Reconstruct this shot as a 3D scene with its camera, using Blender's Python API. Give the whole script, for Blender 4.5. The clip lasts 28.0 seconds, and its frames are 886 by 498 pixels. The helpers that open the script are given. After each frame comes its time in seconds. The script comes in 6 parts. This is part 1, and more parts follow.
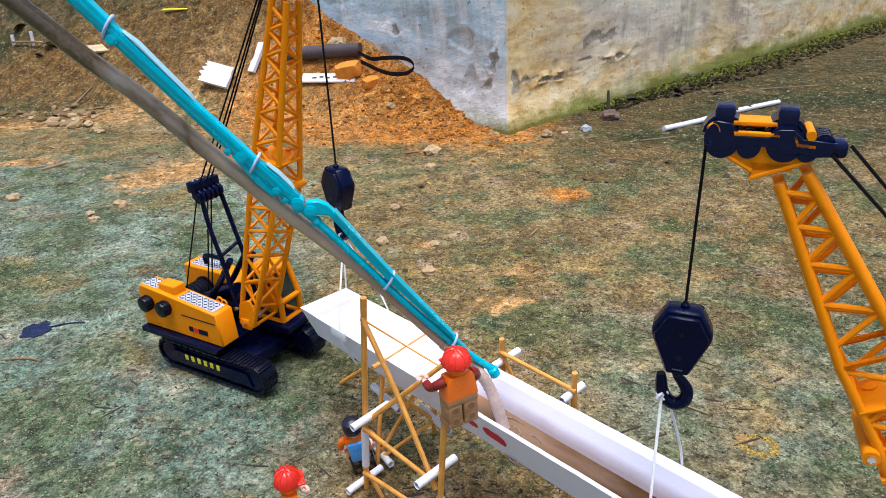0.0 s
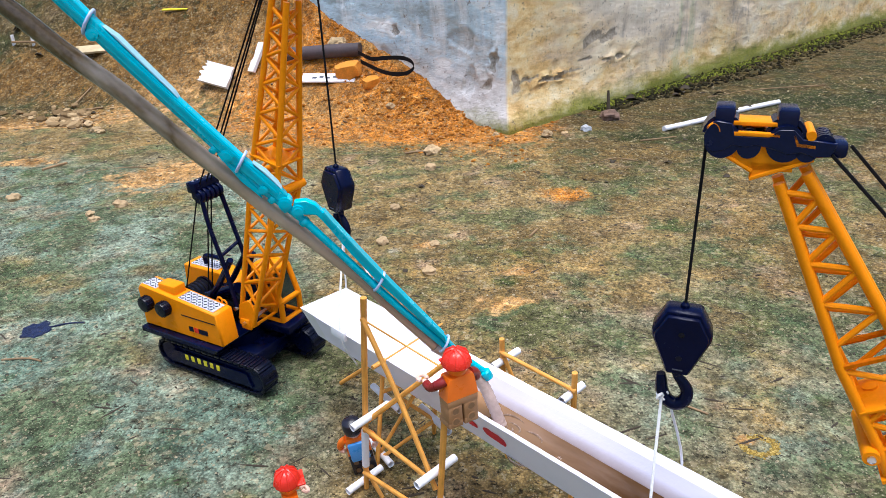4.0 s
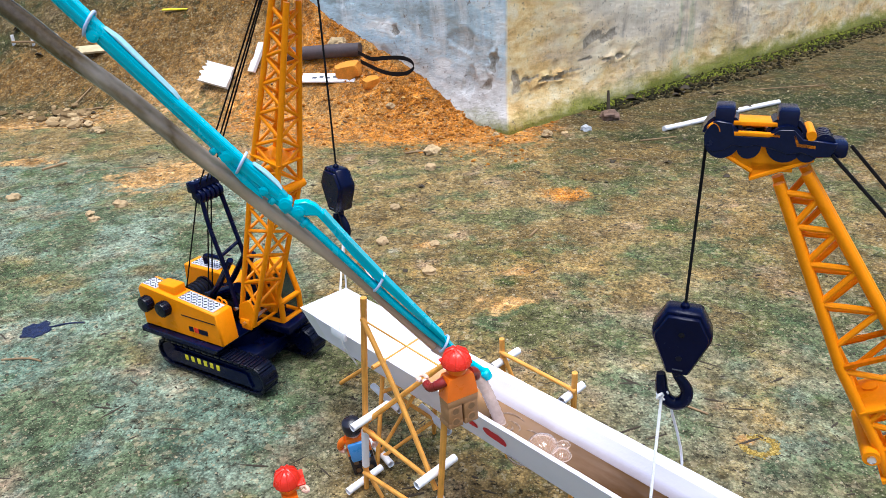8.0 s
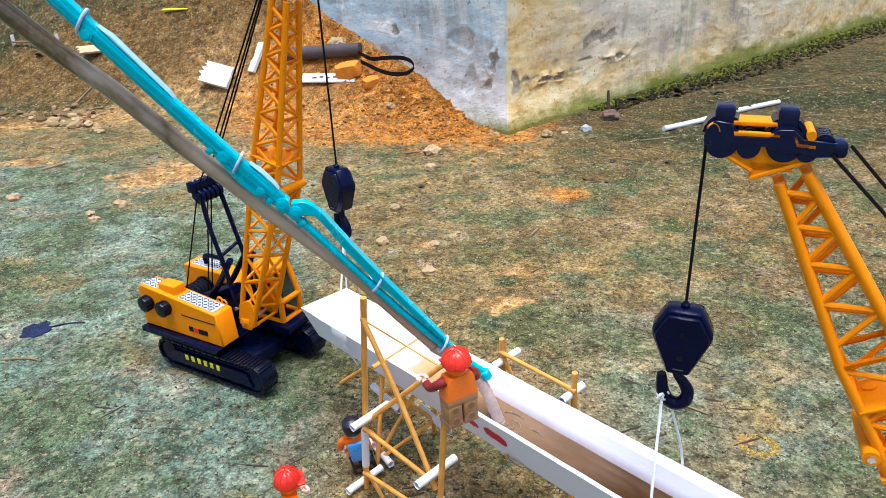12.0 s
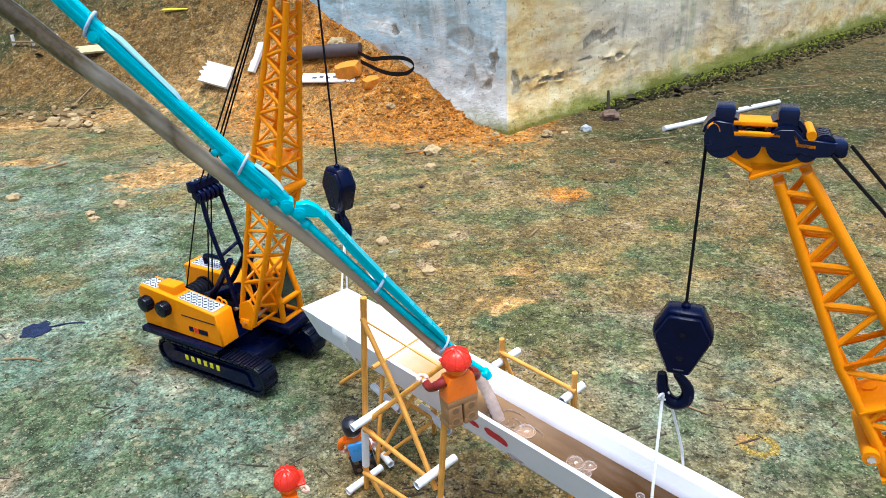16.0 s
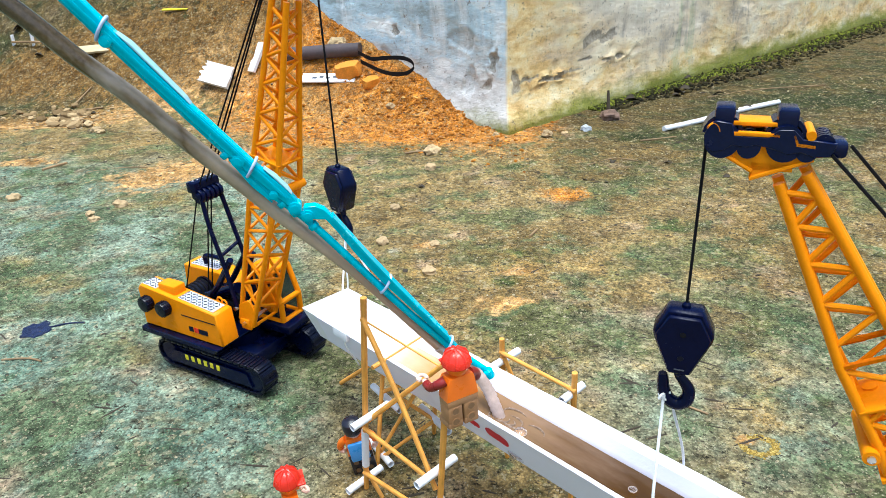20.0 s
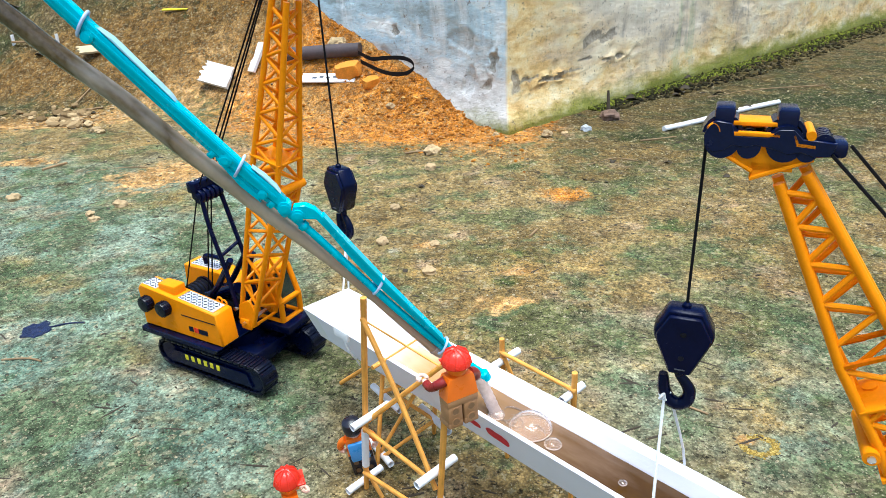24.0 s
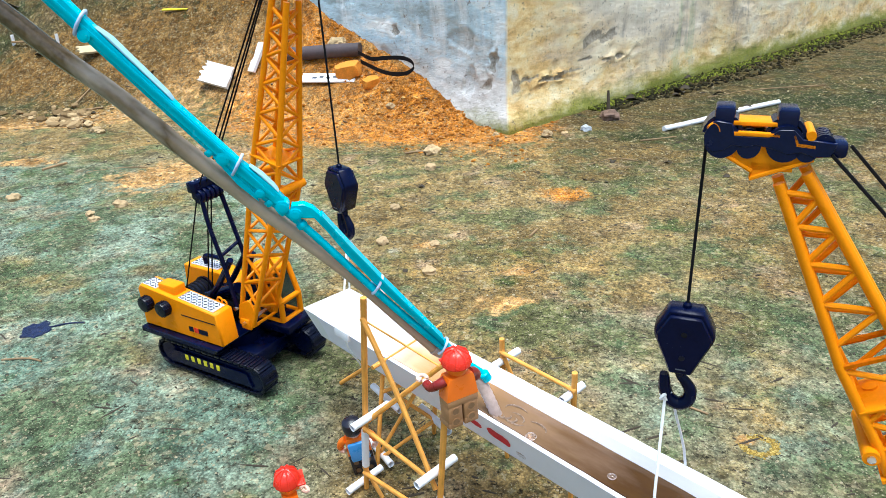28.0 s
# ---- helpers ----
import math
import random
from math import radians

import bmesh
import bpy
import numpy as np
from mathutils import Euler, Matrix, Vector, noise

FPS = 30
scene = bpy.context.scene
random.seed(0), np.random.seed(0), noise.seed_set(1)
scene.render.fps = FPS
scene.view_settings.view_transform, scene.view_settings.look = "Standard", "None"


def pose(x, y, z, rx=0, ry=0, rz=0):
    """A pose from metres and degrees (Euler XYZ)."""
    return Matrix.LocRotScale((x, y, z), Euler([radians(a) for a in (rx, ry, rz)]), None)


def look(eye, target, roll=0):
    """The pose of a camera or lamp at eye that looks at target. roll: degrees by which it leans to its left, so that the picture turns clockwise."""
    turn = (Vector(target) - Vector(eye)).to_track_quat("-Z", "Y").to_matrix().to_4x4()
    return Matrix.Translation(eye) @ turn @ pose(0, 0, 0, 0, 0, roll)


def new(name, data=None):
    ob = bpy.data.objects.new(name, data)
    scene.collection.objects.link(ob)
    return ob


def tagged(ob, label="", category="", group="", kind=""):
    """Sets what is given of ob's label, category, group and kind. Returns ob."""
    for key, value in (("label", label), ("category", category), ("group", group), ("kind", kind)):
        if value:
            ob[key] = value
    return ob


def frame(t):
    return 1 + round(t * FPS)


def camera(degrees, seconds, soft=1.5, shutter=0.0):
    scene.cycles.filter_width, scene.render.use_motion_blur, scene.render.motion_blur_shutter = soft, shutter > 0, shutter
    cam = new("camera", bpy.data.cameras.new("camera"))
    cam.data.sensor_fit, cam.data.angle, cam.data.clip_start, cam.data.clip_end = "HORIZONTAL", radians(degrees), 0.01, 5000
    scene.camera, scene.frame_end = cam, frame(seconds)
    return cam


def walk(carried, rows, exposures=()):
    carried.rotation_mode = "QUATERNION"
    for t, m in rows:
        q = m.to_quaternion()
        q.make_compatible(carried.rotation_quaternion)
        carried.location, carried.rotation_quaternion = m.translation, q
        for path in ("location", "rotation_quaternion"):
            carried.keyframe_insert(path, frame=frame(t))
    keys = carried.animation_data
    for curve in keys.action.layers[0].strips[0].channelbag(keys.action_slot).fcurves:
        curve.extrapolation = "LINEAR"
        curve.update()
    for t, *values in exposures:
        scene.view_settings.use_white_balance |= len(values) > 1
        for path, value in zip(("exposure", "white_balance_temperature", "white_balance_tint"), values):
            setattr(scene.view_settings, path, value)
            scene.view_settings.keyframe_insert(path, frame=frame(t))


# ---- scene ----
cam = camera(66.32, 28.0, soft=0.75)
EYE_POSE = pose(0.0, 0.0, 0.28, 65.39, 2.11, -0.96)
walk(cam, [(0.0, EYE_POSE), (28.0, EYE_POSE)], exposures=[(0.0, 0.72, 5950, 11), (2.0, 0.82, 5950, 11), (6.0, 0.88, 5930, 10), (9.0, 0.98, 5910, 8), (12.0, 0.98, 5880, 8), (15.0, 1.03, 5830, 3), (18.0, 1.11, 5810, 0), (20.0, 1.17, 5810, 0), (28.0, 1.17, 5810, 0)])

# ---- light: a bright overcast sky ----
world = bpy.data.worlds.new("world")
scene.world = world
world.use_nodes = True
_wn = world.node_tree.nodes
_sky = _wn.new("ShaderNodeTexSky")
_sky.sky_type, _sky.sun_disc = "NISHITA", False
_sky.sun_elevation, _sky.sun_rotation = radians(72), radians(160)
_sky.air_density, _sky.dust_density = 1.0, 3.0
world.node_tree.links.new(_sky.outputs[0], _wn["Background"].inputs[0])
_wn["Background"].inputs[1].default_value = 0.085
sun = new("sun", bpy.data.lights.new("sun", "SUN"))
sun.data.energy, sun.data.angle, sun.data.color = 2.7, radians(40), (1.0, 0.96, 0.92)
sun.matrix_world = look((0.05, -0.15, 3.0), (0, 0, 0))


# ---- materials ----
def nodes_of(name):
    m = bpy.data.materials.new(name)
    m.use_nodes = True
    nt = m.node_tree
    return m, nt, nt.nodes["Principled BSDF"]


def put(nt, kind, **values):
    n = nt.nodes.new(kind)
    for k, v in values.items():
        if k in n.inputs.keys():
            n.inputs[k].default_value = v
    return n


def noise_node(nt, co, scale, detail=6.0, rough=0.6):
    n = put(nt, "ShaderNodeTexNoise", Scale=scale, Detail=detail, Roughness=rough)
    nt.links.new(co, n.inputs["Vector"])
    return n.outputs["Fac"]


def cells(nt, co, scale):
    """Random value and distance from the middle of each grain."""
    n = put(nt, "ShaderNodeTexVoronoi", Scale=scale, Randomness=1.0)
    nt.links.new(co, n.inputs["Vector"])
    sep = nt.nodes.new("ShaderNodeSeparateColor")
    nt.links.new(n.outputs["Color"], sep.inputs[0])
    return sep.outputs[0], n.outputs["Distance"]


def ramp(nt, fac, *stops):
    n = nt.nodes.new("ShaderNodeValToRGB")
    el = n.color_ramp.elements
    while len(el) < len(stops):
        el.new(0.5)
    for e, (p, c) in zip(el, stops):
        e.position = p
        e.color = (*c, 1) if isinstance(c, tuple) else (c, c, c, 1)
    nt.links.new(fac, n.inputs[0])
    return n.outputs["Color"]


def mixed(nt, fac, a, b, blend="MIX"):
    n = nt.nodes.new("ShaderNodeMix")
    n.data_type, n.blend_type = "RGBA", blend
    for sock, v in ((n.inputs["Factor"], fac), (n.inputs["A"], a), (n.inputs["B"], b)):
        if isinstance(v, bpy.types.NodeSocket):
            nt.links.new(v, sock)
        elif isinstance(v, tuple):
            sock.default_value = (*v, 1)
        else:
            sock.default_value = v
    return n.outputs["Result"]


def maths(nt, op, a, b):
    n = nt.nodes.new("ShaderNodeMath")
    n.operation = op
    for sock, v in zip(n.inputs, (a, b)):
        if isinstance(v, bpy.types.NodeSocket):
            nt.links.new(v, sock)
        else:
            sock.default_value = v
    return n.outputs[0]


def ranged(nt, fac, a0, a1, b0, b1):
    n = put(nt, "ShaderNodeMapRange")
    for k, v in zip((1, 2, 3, 4), (a0, a1, b0, b1)):
        n.inputs[k].default_value = v
    nt.links.new(fac, n.inputs[0])
    return n.outputs[0]


def bumped(nt, bsdf, height, strength, distance):
    n = put(nt, "ShaderNodeBump", Strength=strength, Distance=distance)
    nt.links.new(height, n.inputs["Height"])
    nt.links.new(n.outputs[0], bsdf.inputs["Normal"])


def surface(name, color, rough=0.5, vary=0.15, scale=120.0, grain=900.0, bump=0.15, dist=0.0004,
            wear=None, wear_at=0.68, metallic=0.0, spec=0.5, coat=0.0, own=0.0):
    """A plain stuff with variation at two scales, and worn or dusty patches."""
    m, nt, b = nodes_of(name)
    co = nt.nodes.new("ShaderNodeTexCoord").outputs["Object"]
    big, small = noise_node(nt, co, scale), noise_node(nt, co, grain, 3.0)
    lo, hi = tuple(c * (1 - vary) for c in color), tuple(min(1, c * (1 + vary)) for c in color)
    col = ramp(nt, big, (0.3, lo), (0.7, hi))
    col = mixed(nt, 0.35, col, ramp(nt, small, (0.35, lo), (0.65, hi)))
    if wear:
        col = mixed(nt, ramp(nt, noise_node(nt, co, scale * 2.3, 8, 0.7), (wear_at, 0.0), (wear_at + 0.1, 0.85)), col, wear)
    if own:
        info = nt.nodes.new("ShaderNodeObjectInfo")
        col = mixed(nt, maths(nt, "MULTIPLY", info.outputs["Random"], own), col, tuple(c * 0.45 for c in color))
    nt.links.new(col, b.inputs["Base Color"])
    r = ramp(nt, big, (0.25, max(0.03, rough - 0.1)), (0.75, min(1, rough + 0.12)))
    nt.links.new(r, b.inputs["Roughness"])
    b.inputs["Metallic"].default_value = metallic
    b.inputs["Specular IOR Level"].default_value = spec
    b.inputs["Coat Weight"].default_value = coat
    bumped(nt, b, small, bump, dist)
    return m


ORANGE = surface("orange_plastic", (0.86, 0.265, 0.0), 0.32, 0.08, wear=(0.64, 0.18, 0.0), wear_at=0.74, spec=0.13)
NAVY = surface("navy_plastic", (0.0008, 0.003, 0.024), 0.22, 0.25, wear=(0.002, 0.006, 0.04), wear_at=0.72, spec=0.16)
# bluer copy of the navy, the boom head's sky reflection put into its colour
SKYLIT_NAVY = surface("skylit_navy_plastic", (0.0009, 0.004, 0.033), 0.2, 0.25, wear=(0.006, 0.014, 0.08), wear_at=0.72, spec=0.3)
BLACK = surface("black_rubber", (0.0012, 0.0025, 0.012), 0.28, 0.3, wear=(0.008, 0.009, 0.014), wear_at=0.72, spec=0.28)
TEAL = surface("teal_plastic", (0.003, 0.46, 0.6), 0.22, 0.1, wear=(0.1, 0.58, 0.66), wear_at=0.72)
CHROME = surface("bright_metal", (0.7, 0.7, 0.7), 0.25, 0.1, metallic=1.0)
FOAM = surface("white_foam", (0.84, 0.83, 0.86), 0.75, 0.03, 90, 700, 0.25, 0.0005, wear=(0.7, 0.68, 0.68), wear_at=0.78)
PAPER = surface("white_paper", (0.82, 0.82, 0.86), 0.6, 0.05, 200, 1200)
TIE = surface("clear_nylon", (0.42, 0.54, 0.76), 0.28, 0.12)
# paler teal with the sky's sheen put into the colour
SHEEN_TEAL = surface("sky_sheen_teal", (0.34, 0.62, 0.74), 0.18, 0.15, 90, 500)
STRING = surface("white_string", (0.8, 0.8, 0.8), 0.85, 0.12, 900, 2500, 0.5)
ROPE = surface("black_cord", (0.006, 0.006, 0.008), 0.8, 0.3, 900, 2500, 0.5, spec=0.15)
RED = surface("red_ink", (0.62, 0.02, 0.04), 0.55, 0.2)
YELLOW = surface("yellow_paint", (0.85, 0.72, 0.02), 0.45, 0.1)
PLATE = surface("tread_plate", (0.6, 0.62, 0.72), 0.4, 0.15, metallic=0.25)
SLATE = surface("dark_tread", (0.06, 0.065, 0.09), 0.4, 0.2)
FIG_RED = surface("red_helmet_plastic", (0.75, 0.03, 0.015), 0.25, 0.08)
FIG_ORANGE = surface("orange_vest_plastic", (0.85, 0.17, 0.005), 0.3, 0.06)
FIG_SLEEVE = surface("dark_red_plastic", (0.2, 0.012, 0.01), 0.3, 0.1)
FIG_TAN = surface("tan_plastic", (0.33, 0.17, 0.075), 0.4, 0.08)
FIG_SKIN = surface("pale_plastic", (0.8, 0.5, 0.4), 0.35, 0.05)
FIG_BLUE = surface("blue_plastic", (0.06, 0.3, 0.72), 0.3, 0.08)
FIG_BLACK = surface("black_plastic", (0.012, 0.012, 0.022), 0.3, 0.1)
# darker copy of the tan, painted as the shade inside the leg holes
FIG_HOLE = surface("shadowed_tan", (0.2, 0.11, 0.05), 0.6, 0.1)
BRICK = surface("orange_clay", (0.74, 0.29, 0.03), 0.9, 0.25, 70, 400, 0.6, 0.001)
STONE = surface("pale_stone", (0.5, 0.36, 0.2), 0.9, 0.35, 2.2, 9, 0.6, 0.0008, own=0.45, spec=0.2)
BOARD = surface("pale_board", (0.5, 0.4, 0.24), 0.9, 0.3, 60, 500, 0.6, 0.001)
BARK_PALE = surface("grey_paper", (0.5, 0.52, 0.56), 0.7, 0.4, 160, 900, 0.6, 0.002)
CLOD_BROWN = surface("brown_clod", (0.16, 0.1, 0.075), 0.95, 0.4, 2.0, 8, 0.6, 0.001)
BARK = surface("grey_pipe", (0.075, 0.055, 0.06), 0.65, 0.3, 25, 300, 0.4, 0.001)
STRAP = surface("black_strap", (0.007, 0.006, 0.008), 0.55, 0.2, spec=0.2)
LEAF = surface("dry_leaf", (0.035, 0.024, 0.013), 0.8, 0.3)
PLASTIC_BLUE = surface("dark_blue_scrap", (0.012, 0.02, 0.06), 0.4, 0.5, 200, 900, 0.5, 0.002, spec=0.2)


def wood_material(name, color, own):
    m, nt, b = nodes_of(name)
    co = nt.nodes.new("ShaderNodeTexCoord").outputs["Object"]
    mp = nt.nodes.new("ShaderNodeMapping")
    mp.inputs["Scale"].default_value = (1, 1, 0.06)
    nt.links.new(co, mp.inputs[0])
    fibre, blotch = noise_node(nt, mp.outputs[0], 1500, 4), noise_node(nt, co, 70, 5)
    lo, hi = tuple(c * 0.55 for c in color), tuple(c * 1.25 for c in color)
    col = mixed(nt, 0.5, ramp(nt, fibre, (0.3, lo), (0.7, hi)), ramp(nt, blotch, (0.35, lo), (0.6, hi)))
    info = nt.nodes.new("ShaderNodeObjectInfo")
    col = mixed(nt, maths(nt, "MULTIPLY", info.outputs["Random"], own), col, tuple(c * 0.5 for c in color))
    nt.links.new(col, b.inputs["Base Color"])
    b.inputs["Roughness"].default_value = 0.62
    bumped(nt, b, fibre, 0.4, 0.0004)
    return m


WOOD = wood_material("bamboo", (0.92, 0.42, 0.07), 0.35)
TWIG = wood_material("twig", (0.3, 0.19, 0.09), 0.6)


def hose_material():
    m, nt, b = nodes_of("cloudy_hose")
    co = nt.nodes.new("ShaderNodeTexCoord").outputs["Object"]
    mp = nt.nodes.new("ShaderNodeMapping")
    mp.inputs["Scale"].default_value = (1, 3, 3)
    nt.links.new(co, mp.inputs[0])
    big, small = noise_node(nt, mp.outputs[0], 28, 3), noise_node(nt, co, 500, 4)
    sep = nt.nodes.new("ShaderNodeSeparateXYZ")
    nt.links.new(co, sep.inputs[0])
    along = maths(nt, "ADD", maths(nt, "MULTIPLY", sep.outputs["X"], 4.0), maths(nt, "MULTIPLY", maths(nt, "SUBTRACT", big, 0.5), 0.5))
    col = ramp(nt, along, (0.2, (0.56, 0.38, 0.27)), (0.38, (0.64, 0.49, 0.37)), (0.5, (0.46, 0.35, 0.25)), (0.62, (0.14, 0.09, 0.04)), (0.7, (0.4, 0.33, 0.26)), (0.78, (0.1, 0.06, 0.016)), (0.9, (0.045, 0.03, 0.012)))
    col = mixed(nt, 0.2, col, ramp(nt, small, (0.3, (0.08, 0.055, 0.03)), (0.7, (0.3, 0.21, 0.13))))
    nt.links.new(col, b.inputs["Base Color"])
    b.inputs["Roughness"].default_value = 0.24
    b.inputs["Transmission Weight"].default_value = 0.12
    b.inputs["Coat Weight"].default_value = 0.35
    b.inputs["Coat Roughness"].default_value = 0.12
    return m


HOSE = hose_material()
TIP_HOSE = surface("milky_hose", (0.4, 0.3, 0.26), 0.35, 0.25, 90, 600, coat=0.15)


def liquid_material():
    m, nt, b = nodes_of("muddy_liquid")
    co = nt.nodes.new("ShaderNodeTexCoord").outputs["Object"]
    mp = nt.nodes.new("ShaderNodeMapping")
    mp.inputs["Scale"].default_value = (0.5, 1.6, 1)
    nt.links.new(co, mp.inputs[0])
    swirl, fine = noise_node(nt, mp.outputs[0], 45, 5), noise_node(nt, co, 700, 3)
    sep = nt.nodes.new("ShaderNodeSeparateXYZ")
    nt.links.new(co, sep.inputs[0])
    deep = ramp(nt, swirl, (0.3, (0.042, 0.017, 0.002)), (0.7, (0.075, 0.033, 0.005)))
    thin = ramp(nt, swirl, (0.3, (0.46, 0.23, 0.08)), (0.7, (0.58, 0.34, 0.16)))
    thin = mixed(nt, ranged(nt, maths(nt, "ADD", sep.outputs["X"], maths(nt, "MULTIPLY", maths(nt, "SUBTRACT", swirl, 0.5), 0.05)), 0.03, 0.1, 1.0, 0.0), thin, (0.84, 0.76, 0.7))
    col = mixed(nt, ramp(nt, maths(nt, "ADD", sep.outputs["X"], maths(nt, "MULTIPLY", maths(nt, "SUBTRACT", swirl, 0.5), 0.06)), (0.09, 0.0), (0.17, 1.0)), thin, deep)
    milky = maths(nt, "MULTIPLY", ranged(nt, sep.outputs["X"], 0.13, 0.16, 0.0, 1.0), ranged(nt, maths(nt, "ADD", sep.outputs["X"], maths(nt, "MULTIPLY", maths(nt, "SUBTRACT", swirl, 0.5), 0.12)), 0.165, 0.225, 0.7, 0.0))
    col = mixed(nt, milky, col, (0.24, 0.145, 0.085))
    nt.links.new(col, b.inputs["Base Color"])
    b.inputs["Roughness"].default_value = 0.1
    b.inputs["IOR"].default_value = 1.45
    bumped(nt, b, noise_node(nt, co, 130, 2), 0.06, 0.0006)
    return m


LIQUID = liquid_material()


def tray_material():
    """White foam, with shade and wet painted on the inside above the liquid."""
    m, nt, b = nodes_of("tray_foam")
    co = nt.nodes.new("ShaderNodeTexCoord").outputs["Object"]
    sep = nt.nodes.new("ShaderNodeSeparateXYZ")
    nt.links.new(co, sep.inputs[0])
    big, small = noise_node(nt, co, 60, 6), noise_node(nt, co, 700, 4)
    col = mixed(nt, ramp(nt, big, (0.55, 0.0), (0.8, 0.5)), (0.88, 0.86, 0.97), (0.77, 0.75, 0.85))
    inside = maths(nt, "MULTIPLY", maths(nt, "GREATER_THAN", sep.outputs["Y"], 0.0098), maths(nt, "LESS_THAN", sep.outputs["Y"], 0.0297))
    # shade and wet put into the colour, fading up the inner wall
    inner_shade = ramp(nt, maths(nt, "ADD", maths(nt, "MULTIPLY", maths(nt, "SUBTRACT", sep.outputs["Z"], 0.06), 70.0), maths(nt, "MULTIPLY", maths(nt, "SUBTRACT", big, 0.5), 0.25)), (0.2, 1.0), (0.42, 0.6), (0.62, 0.0))
    col = mixed(nt, maths(nt, "MULTIPLY", maths(nt, "MULTIPLY", inner_shade, inside), ramp(nt, sep.outputs["X"], (0.1, 0.0), (0.17, 1.0))), col, (0.42, 0.35, 0.36))
    nt.links.new(col, b.inputs["Base Color"])
    b.inputs["Roughness"].default_value = 0.6
    bumped(nt, b, small, 0.25, 0.0005)
    return m


TRAY_FOAM = tray_material()


def bubble_material():
    m, nt, b = nodes_of("bubble_film")
    b.inputs["Base Color"].default_value = (0.95, 0.9, 0.88, 1)
    b.inputs["Roughness"].default_value = 0.03
    b.inputs["IOR"].default_value = 1.33
    b.inputs["Transmission Weight"].default_value = 0.97
    return m


BUBBLE = bubble_material()
SWIRL = surface("muddy_froth", (0.2, 0.135, 0.095), 0.25, 0.3, 500, 2500)
FROTH = surface("pale_froth", (0.48, 0.38, 0.34), 0.2, 0.4, 500, 2500, coat=0.6)


def glass_material():
    m, nt, b = nodes_of("smoky_glass")
    b.inputs["Base Color"].default_value = (0.12, 0.15, 0.16, 1)
    b.inputs["Roughness"].default_value = 0.06
    b.inputs["Transmission Weight"].default_value = 0.85
    return m


GLASS = glass_material()


def attribute(nt, name):
    n = nt.nodes.new("ShaderNodeAttribute")
    n.attribute_name = name
    return n.outputs["Fac"]


def ground_material():
    """Old earth crust: hues in blotches of a few centimetres, over them grains, pale specks, and painted shade in pits
    and between grains.
    """
    m, nt, b = nodes_of("yard_ground")
    co = nt.nodes.new("ShaderNodeTexCoord").outputs["Object"]
    soil, moss, dark_earth = attribute(nt, "soil"), attribute(nt, "moss"), attribute(nt, "dark_earth")

    def moved(x, y):
        n = nt.nodes.new("ShaderNodeVectorMath")
        n.inputs[1].default_value = (x, y, 0)
        nt.links.new(co, n.inputs[0])
        return n.outputs[0]

    def blotch(k, scale, detail=6.0, rough=0.62):
        return noise_node(nt, moved(3.7 * k, 1.9 * k), scale, detail, rough)

    mid, fine, grit = noise_node(nt, co, 55, 9, 0.7), noise_node(nt, co, 190, 7, 0.68), noise_node(nt, co, 650, 3, 0.7)
    sand = attribute(nt, "sand")
    col = mixed(nt, ranged(nt, blotch(1, 6), 0.4, 0.6, 0.0, 1.0), (0.2, 0.132, 0.047), (0.3, 0.208, 0.085))
    cool = mixed(nt, ranged(nt, blotch(2, 9), 0.4, 0.6, 0.0, 1.0), (0.13, 0.195, 0.145), (0.24, 0.29, 0.215))
    col = mixed(nt, ranged(nt, maths(nt, "ADD", moss, maths(nt, "MULTIPLY", maths(nt, "SUBTRACT", blotch(3, 7), 0.5), 1.2)), 0.3, 0.62, 0.0, 1.0), col, cool)
    col = mixed(nt, ranged(nt, maths(nt, "ADD", blotch(4, 9, 8, 0.68), maths(nt, "MULTIPLY", moss, 0.04)), 0.5, 0.58, 0.0, 0.75), col, (0.085, 0.115, 0.045))
    col = mixed(nt, ranged(nt, blotch(5, 8, 8, 0.68), 0.55, 0.68, 0.0, 0.75), col, (0.33, 0.2, 0.06))
    col = mixed(nt, ranged(nt, blotch(6, 13, 8, 0.68), 0.56, 0.68, 0.0, 0.8), col, (0.38, 0.26, 0.175))
    col = mixed(nt, ranged(nt, blotch(7, 21, 8, 0.68), 0.55, 0.62, 0.0, 0.7), col, (0.085, 0.135, 0.065))
    col = mixed(nt, ranged(nt, blotch(8, 17, 8, 0.68), 0.57, 0.68, 0.0, 0.75), col, (0.085, 0.055, 0.022))
    col = mixed(nt, ranged(nt, blotch(10, 28, 8, 0.7), 0.62, 0.72, 0.0, 0.7), col, (0.36, 0.34, 0.27))
    col = mixed(nt, ranged(nt, maths(nt, "ADD", attribute(nt, "turf"), maths(nt, "MULTIPLY", maths(nt, "SUBTRACT", blotch(15, 30, 9, 0.72), 0.5), 1.8)), 0.35, 0.7, 0.0, 0.9), col, (0.055, 0.088, 0.026))
    earth = ramp(nt, mid, (0.34, (0.22, 0.066, 0.006)), (0.46, (0.44, 0.15, 0.014)), (0.56, (0.58, 0.215, 0.026)), (0.68, (0.68, 0.33, 0.09)))
    earth = mixed(nt, ranged(nt, blotch(11, 7, 8, 0.68), 0.47, 0.62, 0.0, 0.7), earth, (0.42, 0.23, 0.07))
    col = mixed(nt, ranged(nt, maths(nt, "ADD", soil, maths(nt, "MULTIPLY", maths(nt, "SUBTRACT", mid, 0.5), 1.1)), 0.35, 0.68, 0.0, 1.0), col, earth)
    dry = ramp(nt, mid, (0.36, (0.2, 0.095, 0.022)), (0.48, (0.4, 0.205, 0.06)), (0.62, (0.58, 0.35, 0.15)))
